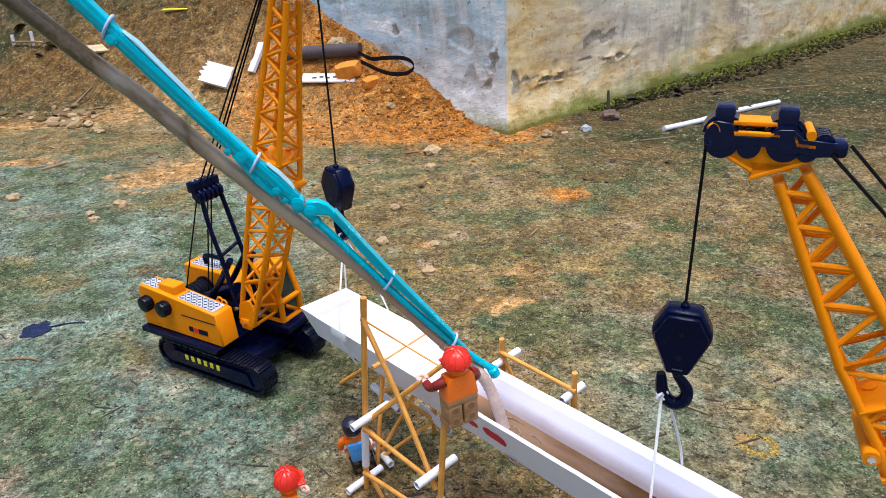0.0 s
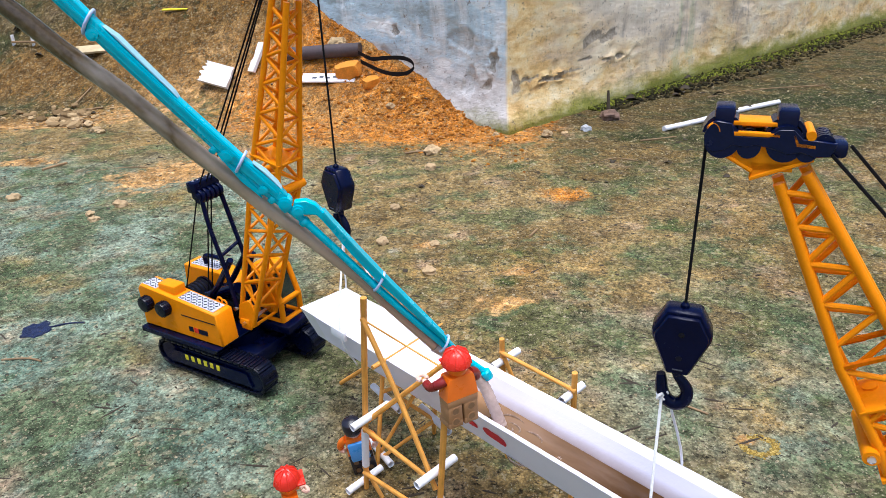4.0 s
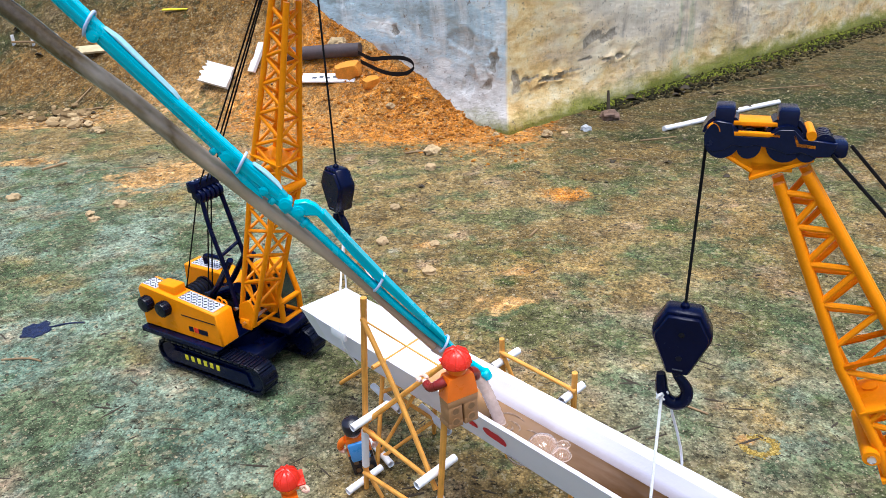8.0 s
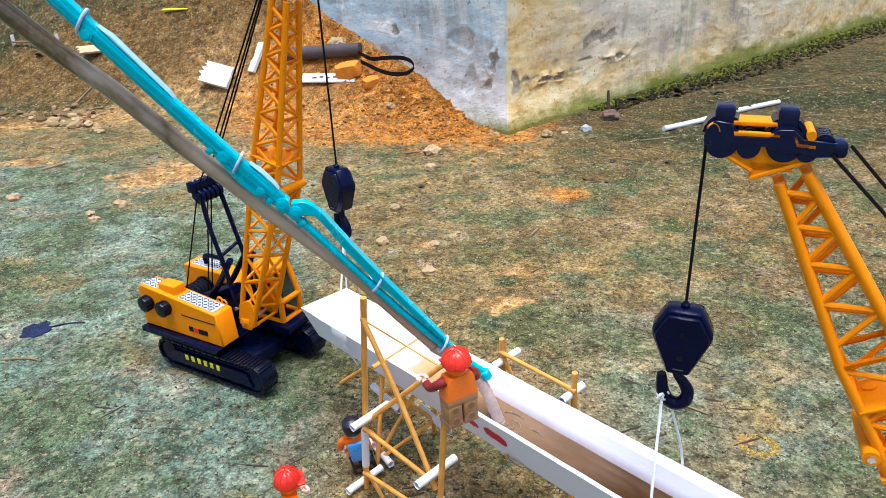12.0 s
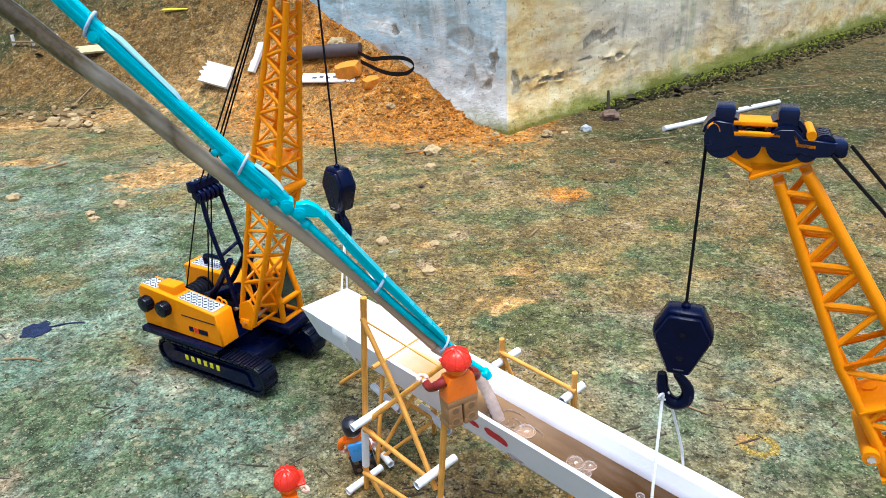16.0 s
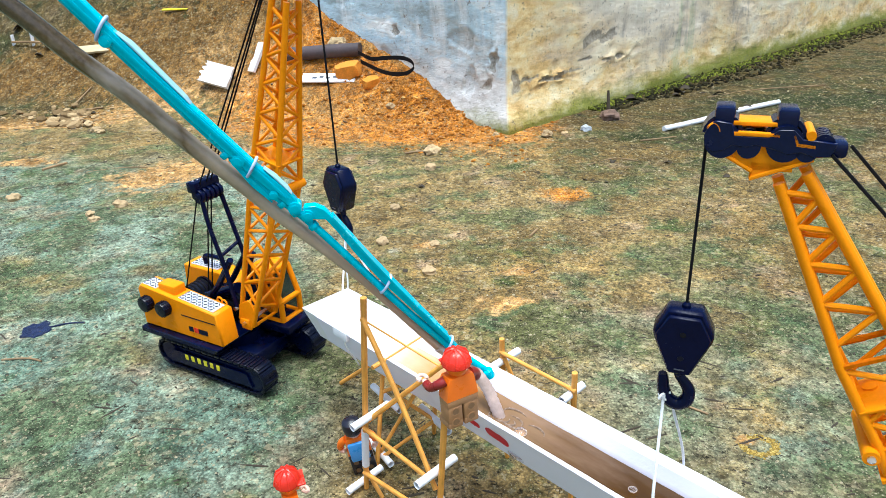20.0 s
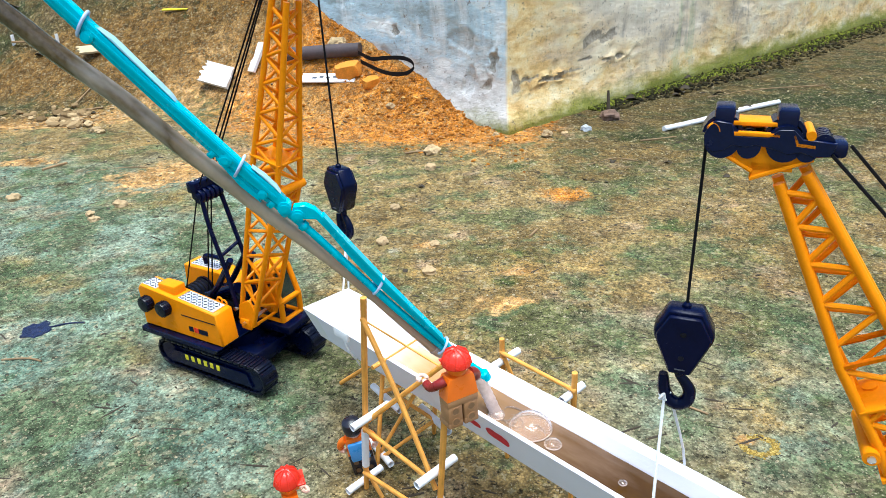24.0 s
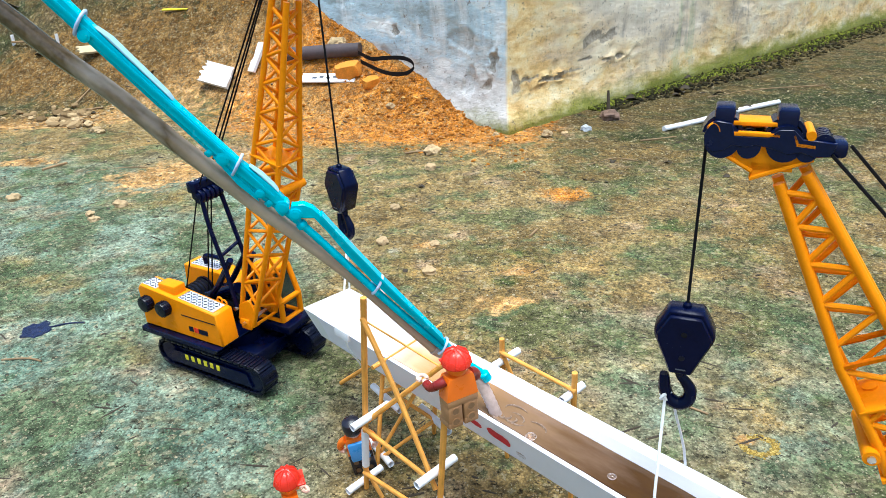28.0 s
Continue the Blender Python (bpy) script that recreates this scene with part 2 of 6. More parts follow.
    col = mixed(nt, ranged(nt, maths(nt, "ADD", sand, maths(nt, "MULTIPLY", maths(nt, "SUBTRACT", mid, 0.5), 1.6)), 0.4, 0.62, 0.0, 0.95), col, dry)
    col = mixed(nt, ranged(nt, maths(nt, "ADD", dark_earth, maths(nt, "MULTIPLY", maths(nt, "SUBTRACT", blotch(9, 9), 0.5), 0.8)), 0.3, 0.8, 0.0, 0.9), col, (0.3, 0.3, 0.2), "MULTIPLY")
    col = mixed(nt, 1.0, col, ranged(nt, fine, 0.36, 0.64, 0.56, 1.44), "MULTIPLY")
    crust = blotch(12, 42, 9, 0.72)
    shade, away = cells(nt, co, 640)
    coarse, coarse_away = cells(nt, moved(5, 3), 300)
    col = mixed(nt, 1.0, col, ranged(nt, shade, 0.0, 1.0, 0.72, 1.32), "MULTIPLY")
    # grain edges darkened in the colour, as the shade between grains
    col = mixed(nt, 1.0, col, ranged(nt, away, 0.35, 0.8, 1.06, 0.58), "MULTIPLY")
    col = mixed(nt, ranged(nt, coarse, 0.88, 0.97, 0.0, 0.5), col, (0.38, 0.32, 0.2))
    col = mixed(nt, ranged(nt, coarse, 0.02, 0.1, 0.6, 0.0), col, (0.05, 0.045, 0.028))
    col = mixed(nt, 1.0, col, ranged(nt, crust, 0.4, 0.6, 0.65, 1.35), "MULTIPLY")
    col = mixed(nt, maths(nt, "MULTIPLY", ranged(nt, blotch(13, 60, 9, 0.75), 0.36, 0.43, 0.6, 0.0), ranged(nt, maths(nt, "MAXIMUM", soil, sand), 0.2, 0.6, 1.0, 0.25)), col, (0.05, 0.042, 0.022))
    col = mixed(nt, ranged(nt, blotch(14, 48, 9, 0.75), 0.58, 0.66, 0.0, 0.45), col, (0.36, 0.29, 0.18))
    col = mixed(nt, ranged(nt, grit, 0.6, 0.68, 0.0, 0.6), col, (0.56, 0.5, 0.36))
    # near-black specks painted as the shade in small pits
    col = mixed(nt, maths(nt, "MULTIPLY", ranged(nt, noise_node(nt, moved(9, 4), 270, 5, 0.75), 0.37, 0.44, 0.92, 0.0), ranged(nt, maths(nt, "MAXIMUM", soil, sand), 0.2, 0.6, 1.0, 0.25)), col, (0.012, 0.011, 0.007))
    nt.links.new(col, b.inputs["Base Color"])
    b.inputs["Roughness"].default_value = 0.92
    b.inputs["Specular IOR Level"].default_value = 0.12
    h = maths(nt, "ADD", maths(nt, "MULTIPLY", mid, 0.6), maths(nt, "ADD", maths(nt, "MULTIPLY", fine, 0.3), maths(nt, "MULTIPLY", grit, 0.12)))
    h = maths(nt, "SUBTRACT", h, maths(nt, "ADD", maths(nt, "MULTIPLY", away, 0.09), maths(nt, "MULTIPLY", coarse_away, 0.1)))
    bumped(nt, b, maths(nt, "ADD", h, maths(nt, "MULTIPLY", crust, 0.5)), 0.9, 0.007)
    return m


GROUND = ground_material()


def wall_material():
    m, nt, b = nodes_of("old_render")
    co = nt.nodes.new("ShaderNodeTexCoord").outputs["Object"]
    sep = nt.nodes.new("ShaderNodeSeparateXYZ")
    nt.links.new(co, sep.inputs[0])
    high = sep.outputs["Z"]
    mp = nt.nodes.new("ShaderNodeMapping")
    mp.inputs["Scale"].default_value = (1, 1, 0.22)
    nt.links.new(co, mp.inputs[0])
    wide = nt.nodes.new("ShaderNodeMapping")
    wide.inputs["Scale"].default_value = (0.42, 0.42, 1)
    nt.links.new(co, wide.inputs[0])
    streak = noise_node(nt, mp.outputs[0], 20, 7, 0.65)
    near_co, co = co, wide.outputs[0]
    big = noise_node(nt, co, 9, 6)
    mid, fine = noise_node(nt, co, 34, 8, 0.7), noise_node(nt, near_co, 300, 5, 0.7)
    patchy, flake = noise_node(nt, co, 13, 9, 0.7), noise_node(nt, near_co, 60, 9, 0.75)
    # bluish side: lime wash, white runs, bare grey low down
    blue = ramp(nt, patchy, (0.37, (0.34, 0.4, 0.4)), (0.46, (0.47, 0.6, 0.68)), (0.54, (0.6, 0.77, 0.88)), (0.62, (0.88, 0.9, 0.9)))
    blue = mixed(nt, ranged(nt, streak, 0.52, 0.64, 0.0, 0.8), blue, (0.86, 0.91, 0.94))
    bare = ramp(nt, mid, (0.34, (0.38, 0.33, 0.27)), (0.5, (0.7, 0.66, 0.62)), (0.66, (0.9, 0.87, 0.84)))
    blue = mixed(nt, ranged(nt, maths(nt, "ADD", high, maths(nt, "MULTIPLY", maths(nt, "SUBTRACT", patchy, 0.5), 0.35)), 0.06, 0.13, 0.9, 0.0), blue, bare)
    # warm side: lilac grey above, ochre and rust stains below and beside the corner
    warm = ramp(nt, mid, (0.34, (0.38, 0.22, 0.07)), (0.44, (0.74, 0.47, 0.16)), (0.53, (0.87, 0.65, 0.3)), (0.66, (0.92, 0.8, 0.54)))
    pale = ramp(nt, maths(nt, "ADD", maths(nt, "MULTIPLY", streak, 0.5), maths(nt, "MULTIPLY", patchy, 0.5)), (0.38, (0.36, 0.31, 0.26)), (0.47, (0.78, 0.67, 0.52)), (0.6, (0.94, 0.88, 0.75)))
    along = maths(nt, "MULTIPLY", maths(nt, "SUBTRACT", sep.outputs["X"], 0.11), 1.342)
    right = ranged(nt, along, -0.004, 0.004, 0.0, 1.0)
    stain = maths(nt, "SUBTRACT", maths(nt, "ADD", maths(nt, "MULTIPLY", big, 0.45), maths(nt, "ADD", maths(nt, "MULTIPLY", patchy, 0.5), maths(nt, "MULTIPLY", streak, 0.15))), maths(nt, "MULTIPLY", maths(nt, "SUBTRACT", high, 0.085), 1.0))
    stain = maths(nt, "ADD", stain, ranged(nt, along, 0.0, 0.2, 0.14, 0.0))
    pale = mixed(nt, ranged(nt, stain, 0.45, 0.63, 0.0, 0.92), pale, warm)
    pale = mixed(nt, ranged(nt, noise_node(nt, mp.outputs[0], 15, 6, 0.65), 0.57, 0.66, 0.0, 0.5), pale, (0.4, 0.46, 0.25))
    col = mixed(nt, right, blue, pale)
    # moss on the foot, thicker along the far stretch
    lift = ranged(nt, along, 0.15, 0.5, 0.0, 0.009)
    foot = maths(nt, "SUBTRACT", maths(nt, "ADD", maths(nt, "MULTIPLY", maths(nt, "SUBTRACT", mid, 0.5), 0.07), high), lift)
    col = mixed(nt, ranged(nt, maths(nt, "ADD", foot, maths(nt, "MULTIPLY", maths(nt, "SUBTRACT", patchy, 0.5), 0.05)), -0.004, 0.026, 0.9, 0.0), col, ramp(nt, fine, (0.3, (0.11, 0.15, 0.01)), (0.7, (0.34, 0.35, 0.04))))
    # chips, grime and hairline cracks
    col = mixed(nt, ranged(nt, flake, 0.6, 0.67, 0.0, 0.85), col, (0.17, 0.145, 0.11))
    col = mixed(nt, ranged(nt, noise_node(nt, near_co, 150, 6, 0.75), 0.33, 0.4, 0.85, 0.0), col, (0.1, 0.08, 0.06))
    col = mixed(nt, ranged(nt, maths(nt, "ADD", attribute(nt, "bare"), maths(nt, "MULTIPLY", maths(nt, "SUBTRACT", flake, 0.5), 1.2)), 0.4, 0.7, 0.0, 0.8), col, ramp(nt, fine, (0.35, (0.17, 0.14, 0.1)), (0.65, (0.5, 0.44, 0.36))))
    nt.links.new(col, b.inputs["Base Color"])
    b.inputs["Roughness"].default_value = 0.88
    bumped(nt, b, maths(nt, "ADD", mid, maths(nt, "ADD", maths(nt, "MULTIPLY", flake, 0.5), maths(nt, "MULTIPLY", fine, 0.22))), 0.7, 0.007)
    return m


WALL = wall_material()


# ---- builders ----
def part(name, bm, material, parent=None, label="", smooth=40.0, at=None):
    """Links a bmesh as one mesh object under a thing or a part."""
    me = bpy.data.meshes.new(name)
    bm.to_mesh(me)
    bm.free()
    for one in material if isinstance(material, (list, tuple)) else [material]:
        me.materials.append(one)
    if smooth:
        me.polygons.foreach_set("use_smooth", [True] * len(me.polygons))
        me.set_sharp_from_angle(angle=radians(smooth))
    ob = new(name, me)
    ob.parent = parent
    if at is not None:
        ob.matrix_basis = at
    if label:
        tagged(ob, label)
    return ob


def thing(name, m, label, category, group="", kind=""):
    ob = new(name)
    ob.empty_display_size = 0.02
    ob.matrix_basis = m
    return tagged(ob, label, category, group, kind)


def box(bm, lo, hi, bevel=0.0, m=None, mat=0):
    got = bmesh.ops.create_cube(bm, size=1.0)["verts"]
    for v in got:
        v.co = Vector([lo[i] + (v.co[i] + 0.5) * (hi[i] - lo[i]) for i in range(3)])
    faces = {f for v in got for f in v.link_faces}
    if bevel:
        edges = list({e for v in got for e in v.link_edges})
        out = bmesh.ops.bevel(bm, geom=edges, offset=bevel, segments=2, affect="EDGES", profile=0.5)
        faces = {f for v in out["verts"] for f in v.link_faces}
        got = list({v for f in faces for v in f.verts})
    for f in faces:
        f.material_index = mat
    if m is not None:
        bmesh.ops.transform(bm, matrix=m, verts=got)
    return bm


def ring_loft(bm, rings, closed=True, caps=True, mat=0):
    """Skins rings of points."""
    vs = [[bm.verts.new(p) for p in r] for r in rings]
    n = len(vs[0])
    for a, b in zip(vs, vs[1:]):
        for i in range(n if closed else n - 1):
            f = bm.faces.new((a[i], a[(i + 1) % n], b[(i + 1) % n], b[i]))
            f.material_index = mat
    if caps:
        bm.faces.new(vs[0][::-1]).material_index = mat
        bm.faces.new(vs[-1]).material_index = mat
    return bm


def sweep(bm, points, radius, sides=10, mat=0):
    """A round tube through points; radius: one, or one a point."""
    pts = [Vector(p) for p in points]
    rad = radius if isinstance(radius, (list, tuple)) else [radius] * len(pts)
    side, rings = None, []
    for i, p in enumerate(pts):
        way = (pts[min(i + 1, len(pts) - 1)] - pts[max(i - 1, 0)]).normalized()
        if side is None:
            side = way.orthogonal().normalized()
        side = (side - way * side.dot(way)).normalized()
        up = way.cross(side)
        rings.append([p + (side * math.cos(a) + up * math.sin(a)) * rad[i] for a in (2 * math.pi * k / sides for k in range(sides))])
    return ring_loft(bm, rings, mat=mat)


def curve_through(points, steps=6):
    """A smooth line through points."""
    p = [Vector(q) for q in points]
    p = [p[0] * 2 - p[1]] + p + [p[-1] * 2 - p[-2]]
    out = []
    for i in range(1, len(p) - 2):
        for k in range(steps):
            t = k / steps
            out.append(0.5 * (2 * p[i] + (p[i + 1] - p[i - 1]) * t + (2 * p[i - 1] - 5 * p[i] + 4 * p[i + 1] - p[i + 2]) * t * t
                              + (3 * p[i] - p[i - 1] - 3 * p[i + 1] + p[i + 2]) * t ** 3))
    return out + [p[-2]]


def lathe(bm, profile, sides=16, m=None, mat=0, caps=True):
    """Turns (radius, height) pairs about z."""
    rings = [[Vector((r * math.cos(a), r * math.sin(a), z)) for a in (2 * math.pi * k / sides for k in range(sides))] for r, z in profile]
    if m is not None:
        rings = [[m @ v for v in r] for r in rings]
    return ring_loft(bm, rings, caps=caps, mat=mat)


def prism(bm, outline, y0, y1, bevel=0.0, mat=0):
    """An outline in x and z, thick from y0 to y1."""
    n0 = set(bm.verts)
    ring_loft(bm, [[Vector((x, y0, z)) for x, z in outline], [Vector((x, y1, z)) for x, z in outline]], mat=mat)
    vs = [v for v in bm.verts if v not in n0]
    bmesh.ops.recalc_face_normals(bm, faces=list({f for v in vs for f in v.link_faces}))
    if bevel:
        bmesh.ops.bevel(bm, geom=list({e for v in vs for e in v.link_edges}), offset=bevel, segments=1, affect="EDGES", profile=0.5)
    return bm


def rod(name, a, b, r, material, parent=None, r2=None, sides=8, label="", bend=0.0):
    """A straight or slightly bent round bar from a to b, its grain along its own z."""
    a, b = Vector(a), Vector(b)
    m = Matrix.Translation(a) @ (b - a).to_track_quat("Z", "Y").to_matrix().to_4x4()
    ln = (b - a).length
    bm = bmesh.new()
    if bend:
        pts = [(bend * math.sin(math.pi * k / 6), 0, ln * k / 6) for k in range(7)]
    else:
        pts = [(0, 0, 0), (0, 0, ln)]
    rr = [r + ((r2 if r2 else r) - r) * k / (len(pts) - 1) for k in range(len(pts))]
    return part(name, sweep(bm, pts, rr, sides), material, parent, label, at=m)


def lerp(a, b, t):
    return Vector(a) * (1 - t) + Vector(b) * t


# ---- the yard: ground and wall ----
def step(e0, e1, v):
    t = min(1.0, max(0.0, (v - e0) / (e1 - e0)))
    return t * t * (3 - 2 * t)


def bank(x, y):
    """The earth heaped against the wall at the back."""
    q = y + 0.35 * x - 1.125
    q = 0.5 * (q + math.sqrt(q * q + 0.0016))
    return min(0.33, 0.8 * q) * (1 - step(0.07, 0.15, x)) * (1 - step(2.2, 4.0, y))


def soil_amount(x, y):
    near = (0.5 * step(0.75, 1.1, y + 0.5 * x) + 0.4 * step(-0.6, -0.1, x) * step(0.95, 1.12, y)) * (1 - step(0.1, 0.3, x)) * (0.42 + 0.58 * step(-0.55, -0.28, x))
    patch2 = 0.62 * math.exp(-((x - 0.15) / 0.04) ** 2 - ((y - 0.77) / 0.03) ** 2)
    return min(1.0, near + patch2)


def sandiness(x, y):
    """Dry, paler sand lying in spots and one spread."""
    spots = ((-0.39, 0.9, 0.1, 0.075), (-0.3, 0.98, 0.07, 0.05), (-0.02, 0.63, 0.02, 0.015), (0.05, 0.5, 0.03, 0.02), (-0.62, 1.0, 0.06, 0.03), (-0.52, 1.42, 0.3, 0.2), (-0.75, 1.25, 0.16, 0.05), (-0.85, 1.5, 0.2, 0.08), (0.07, 0.56, 0.025, 0.012), (0.176, 0.322, 0.011, 0.007))
    return min(1.0, sum(math.exp(-((x - a) / c) ** 2 - ((y - b) / d) ** 2) for a, b, c, d in spots) * 0.75)


def turf(x, y):
    """Dark moss in cushions a few centimetres wide."""
    spots = ((0.0, 0.67, 0.045, 0.03), (0.08, 0.592, 0.05, 0.03), (0.24, 0.66, 0.05, 0.035), (-0.05, 0.8, 0.05, 0.03), (-0.27, 0.66, 0.06, 0.05), (-0.3, 0.78, 0.08, 0.03), (0.12, 0.88, 0.07, 0.03), (0.16, 0.345, 0.03, 0.02), (0.25, 0.36, 0.03, 0.03), (0.05, 0.54, 0.03, 0.02), (0.35, 0.85, 0.06, 0.06), (-0.55, 0.95, 0.1, 0.05), (-0.1, 0.5, 0.03, 0.03), (-0.16, 0.3, 0.03, 0.02), (0.5, 0.95, 0.16, 0.09), (0.3, 1.0, 0.08, 0.04), (0.62, 1.2, 0.15, 0.06), (0.8, 1.15, 0.25, 0.2), (1.05, 1.5, 0.3, 0.25), (0.4, 0.7, 0.06, 0.04), (-0.45, 0.6, 0.05, 0.06))
    return min(1.0, sum(math.exp(-((x - a) / c) ** 2 - ((y - b) / d) ** 2) for a, b, c, d in spots) * 0.55)


def darkness(x, y):
    """Darker earth at the back, along the wall's foot and towards the right."""
    along_wall = (x - 0.11) * 0.667 - (y - 1.075) * 0.745
    return 0.85 * step(1.3, 1.7, y - 0.3 * x) + 0.6 * step(0.05, 0.4, x) * (1 - step(0.03, 0.45, along_wall)) + 0.1 + 0.3 * step(0.0, 0.35, x) + 0.5 * step(0.35, 0.85, x) * step(0.6, 0.95, y)


def height(x, y):
    z = bank(x, y)
    s = soil_amount(x, y)
    p = Vector((x, y, 0.0))
    amp = 0.004 + 0.007 * s
    z += amp * (noise.noise(p * 9) * 0.6 + noise.noise(p * 23) * 0.4)
    z += (0.0014 + 0.0028 * s) * noise.noise(p * 60) + (0.0007 + 0.0012 * s) * noise.noise(p * 150)
    z -= 0.006 + 0.002 * s
    # the working area was swept level
    d = math.hypot(x + 0.03, (y - 0.36) * 1.1)
    return z * (0.3 + 0.7 * step(0.12, 0.45, d)) if z < 0.02 else z


def axis(lo, hi, fine, grow, far):
    out = list(np.arange(lo, hi, fine))
    s, v = fine, hi
    right = []
    while v < far:
        right.append(v)
        s *= grow
        v += s
    s, v = fine, lo
    left = []
    while v > -far:
        s *= grow
        v -= s
        left.append(v)
    return left[::-1] + out + right


def ground():
    xs, ys = axis(-0.5, 0.55, 0.005, 1.03, 80.0), axis(0.2, 1.0, 0.005, 1.025, 80.0)
    verts = [(x, y, height(x, y)) for y in ys for x in xs]
    n = len(xs)
    faces = [(j * n + i, j * n + i + 1, (j + 1) * n + i + 1, (j + 1) * n + i) for j in range(len(ys) - 1) for i in range(n - 1)]
    me = bpy.data.meshes.new("ground")
    me.from_pydata(verts, [], faces)
    me.materials.append(GROUND)
    me.polygons.foreach_set("use_smooth", [True] * len(faces))
    for name, rule in (("soil", soil_amount), ("moss", lambda x, y: 0.62 * (1 - step(-0.25, 0.0, x + 0.15 * (y - 0.5))) * (1 - step(0.75, 1.15, y)) + 0.38 * step(0.02, 0.22, x) * (1 - step(0.35, 0.6, y)) + 0.17), ("dark_earth", darkness), ("sand", sandiness), ("turf", turf)):
        at = me.attributes.new(name, "FLOAT", "POINT")
        at.data.foreach_set("value", [rule(v[0], v[1]) * (1 - 0.8 * step(1.3, 3.0, math.hypot(v[0], v[1] - 0.6))) for v in verts])
    return tagged(new("ground", me), "mossy, crumbling earth yard with orange soil patches", "ground", kind="structure")


ground()

CORNER = Vector((0.110, 1.075, 0))
WAY_RIGHT, WAY_LEFT = Vector((0.745, 0.667, 0)), Vector((-0.70, 0.714, 0))
OUT_RIGHT, OUT_LEFT = Vector((0.667, -0.745, 0)), Vector((-0.714, -0.70, 0))
MITRE = (OUT_RIGHT + OUT_LEFT) / (1 + OUT_RIGHT.dot(OUT_LEFT))


def wall(name, way, out, length, tall, seed, hollows, label):
    """A rendered wall from the corner, its face uneven, chipped and flared at the foot, with thickness.
    hollows: broken places as along, height, half width, half height, depth."""
    nu, nv = 260, 160
    thick = 0.2
    us = [length * (0.12 * i / nu + 0.88 * (i / nu) ** 2.2) for i in range(nu + 1)]
    vs = [-0.06 + (tall + 0.06) * (0.35 * j / nv + 0.65 * (j / nv) ** 2.5) for j in range(nv + 1)]
    verts, faces, bared = [], [], []
    for u in us:
        for v in vs:
            p = CORNER + way * u
            q = Vector((u, v, 3.0 * seed))
            flare = 0.016 * math.exp(-(max(0, v) / 0.034) ** 2) * math.exp(-u / 0.3) + 0.006 * math.exp(-max(0, v) / 0.05)
            bulge = 0.006 * noise.noise(q * 6) + 0.002 * noise.noise(q * 22) + 0.0009 * noise.noise(q * 70) + 0.0005 * noise.noise(q * 160)
            bulge -= 0.003 * step(0.46, 0.5, noise.noise(q * 19 + Vector((5, 2, 1)))) * step(0.02, 0.05, v)
            bare = 0.0
            for hu, hv, ru, rv, depth in hollows:
                d = math.hypot((u - hu) / ru, (v - hv - 0.3 * rv * math.sin(u * 90)) / rv) + 0.8 * noise.noise(q * 48) + 0.6 * noise.noise(q * 105)
                bulge -= depth * (1 - step(0.5, 0.9, d)) * (0.75 + 0.5 * noise.noise(q * 90)) - 0.3 * depth * step(0.8, 1.0, d) * (1 - step(1.1, 1.6, d))
                bare = max(bare, 1 - step(0.6, 1.3, d))
            bared.append(bare)
            way_out = MITRE.lerp(out, step(0.0, 0.05, u))
            verts.append(p + way_out * flare + out * (bulge * step(0, 0.03, u)) + Vector((0, 0, v)))
    n = len(vs)
    for i in range(len(us) - 1):
        for j in range(n - 1):
            faces.append((i * n + j, (i + 1) * n + j, (i + 1) * n + j + 1, i * n + j + 1))
    k = len(verts)
    for u, v in ((0.0, -0.06), (length, -0.06), (length, tall), (0.0, tall)):
        verts.append(CORNER + way * (u + (thick if u == 0 else 0)) - out * thick + Vector((0, 0, v)))
    top = [i * n + n - 1 for i in range(len(us))]
    end = [(len(us) - 1) * n + j for j in range(n)]
    faces += [(k, k + 1, k + 2, k + 3), tuple(top) + (k + 2, k + 3), tuple(end) + (k + 2, k + 1)]
    me = bpy.data.meshes.new(name)
    me.from_pydata(verts, [], faces)
    me.materials.append(WALL)
    me.attributes.new("bare", "FLOAT", "POINT").data.foreach_set("value", bared + [0.0] * 4)
    me.polygons.foreach_set("use_smooth", [True] * len(faces))
    me.set_sharp_from_angle(angle=radians(60))
    return tagged(new(name, me), label, "wall", kind="structure")


wall("wall_east", WAY_RIGHT, OUT_RIGHT, 3.0, 0.9, 1.0, [(0.112, 0.0605, 0.034, 0.006, 0.009), (0.055, 0.069, 0.034, 0.0035, 0.003), (0.165, 0.065, 0.03, 0.003, 0.003), (0.205, 0.08, 0.02, 0.0028, 0.003), (0.2935, 0.0715, 0.026, 0.005, 0.009), (0.24, 0.112, 0.05, 0.012, 0.002), (0.02, 0.062, 0.012, 0.02, 0.002)], "stained, chipped old rendered wall with a mossy foot")
wall("wall_west", WAY_LEFT, OUT_LEFT, 1.6, 0.9, 2.0, [(0.261, 0.139, 0.013, 0.011, 0.006), (0.0246, 0.1, 0.011, 0.017, 0.005), (0.036, 0.064, 0.012, 0.012, 0.003)], "blue-grey weathered rendered wall behind heaped soil")


def ground_point(x, y, lift=0.0):
    return Vector((x, y, height(x, y) + lift))


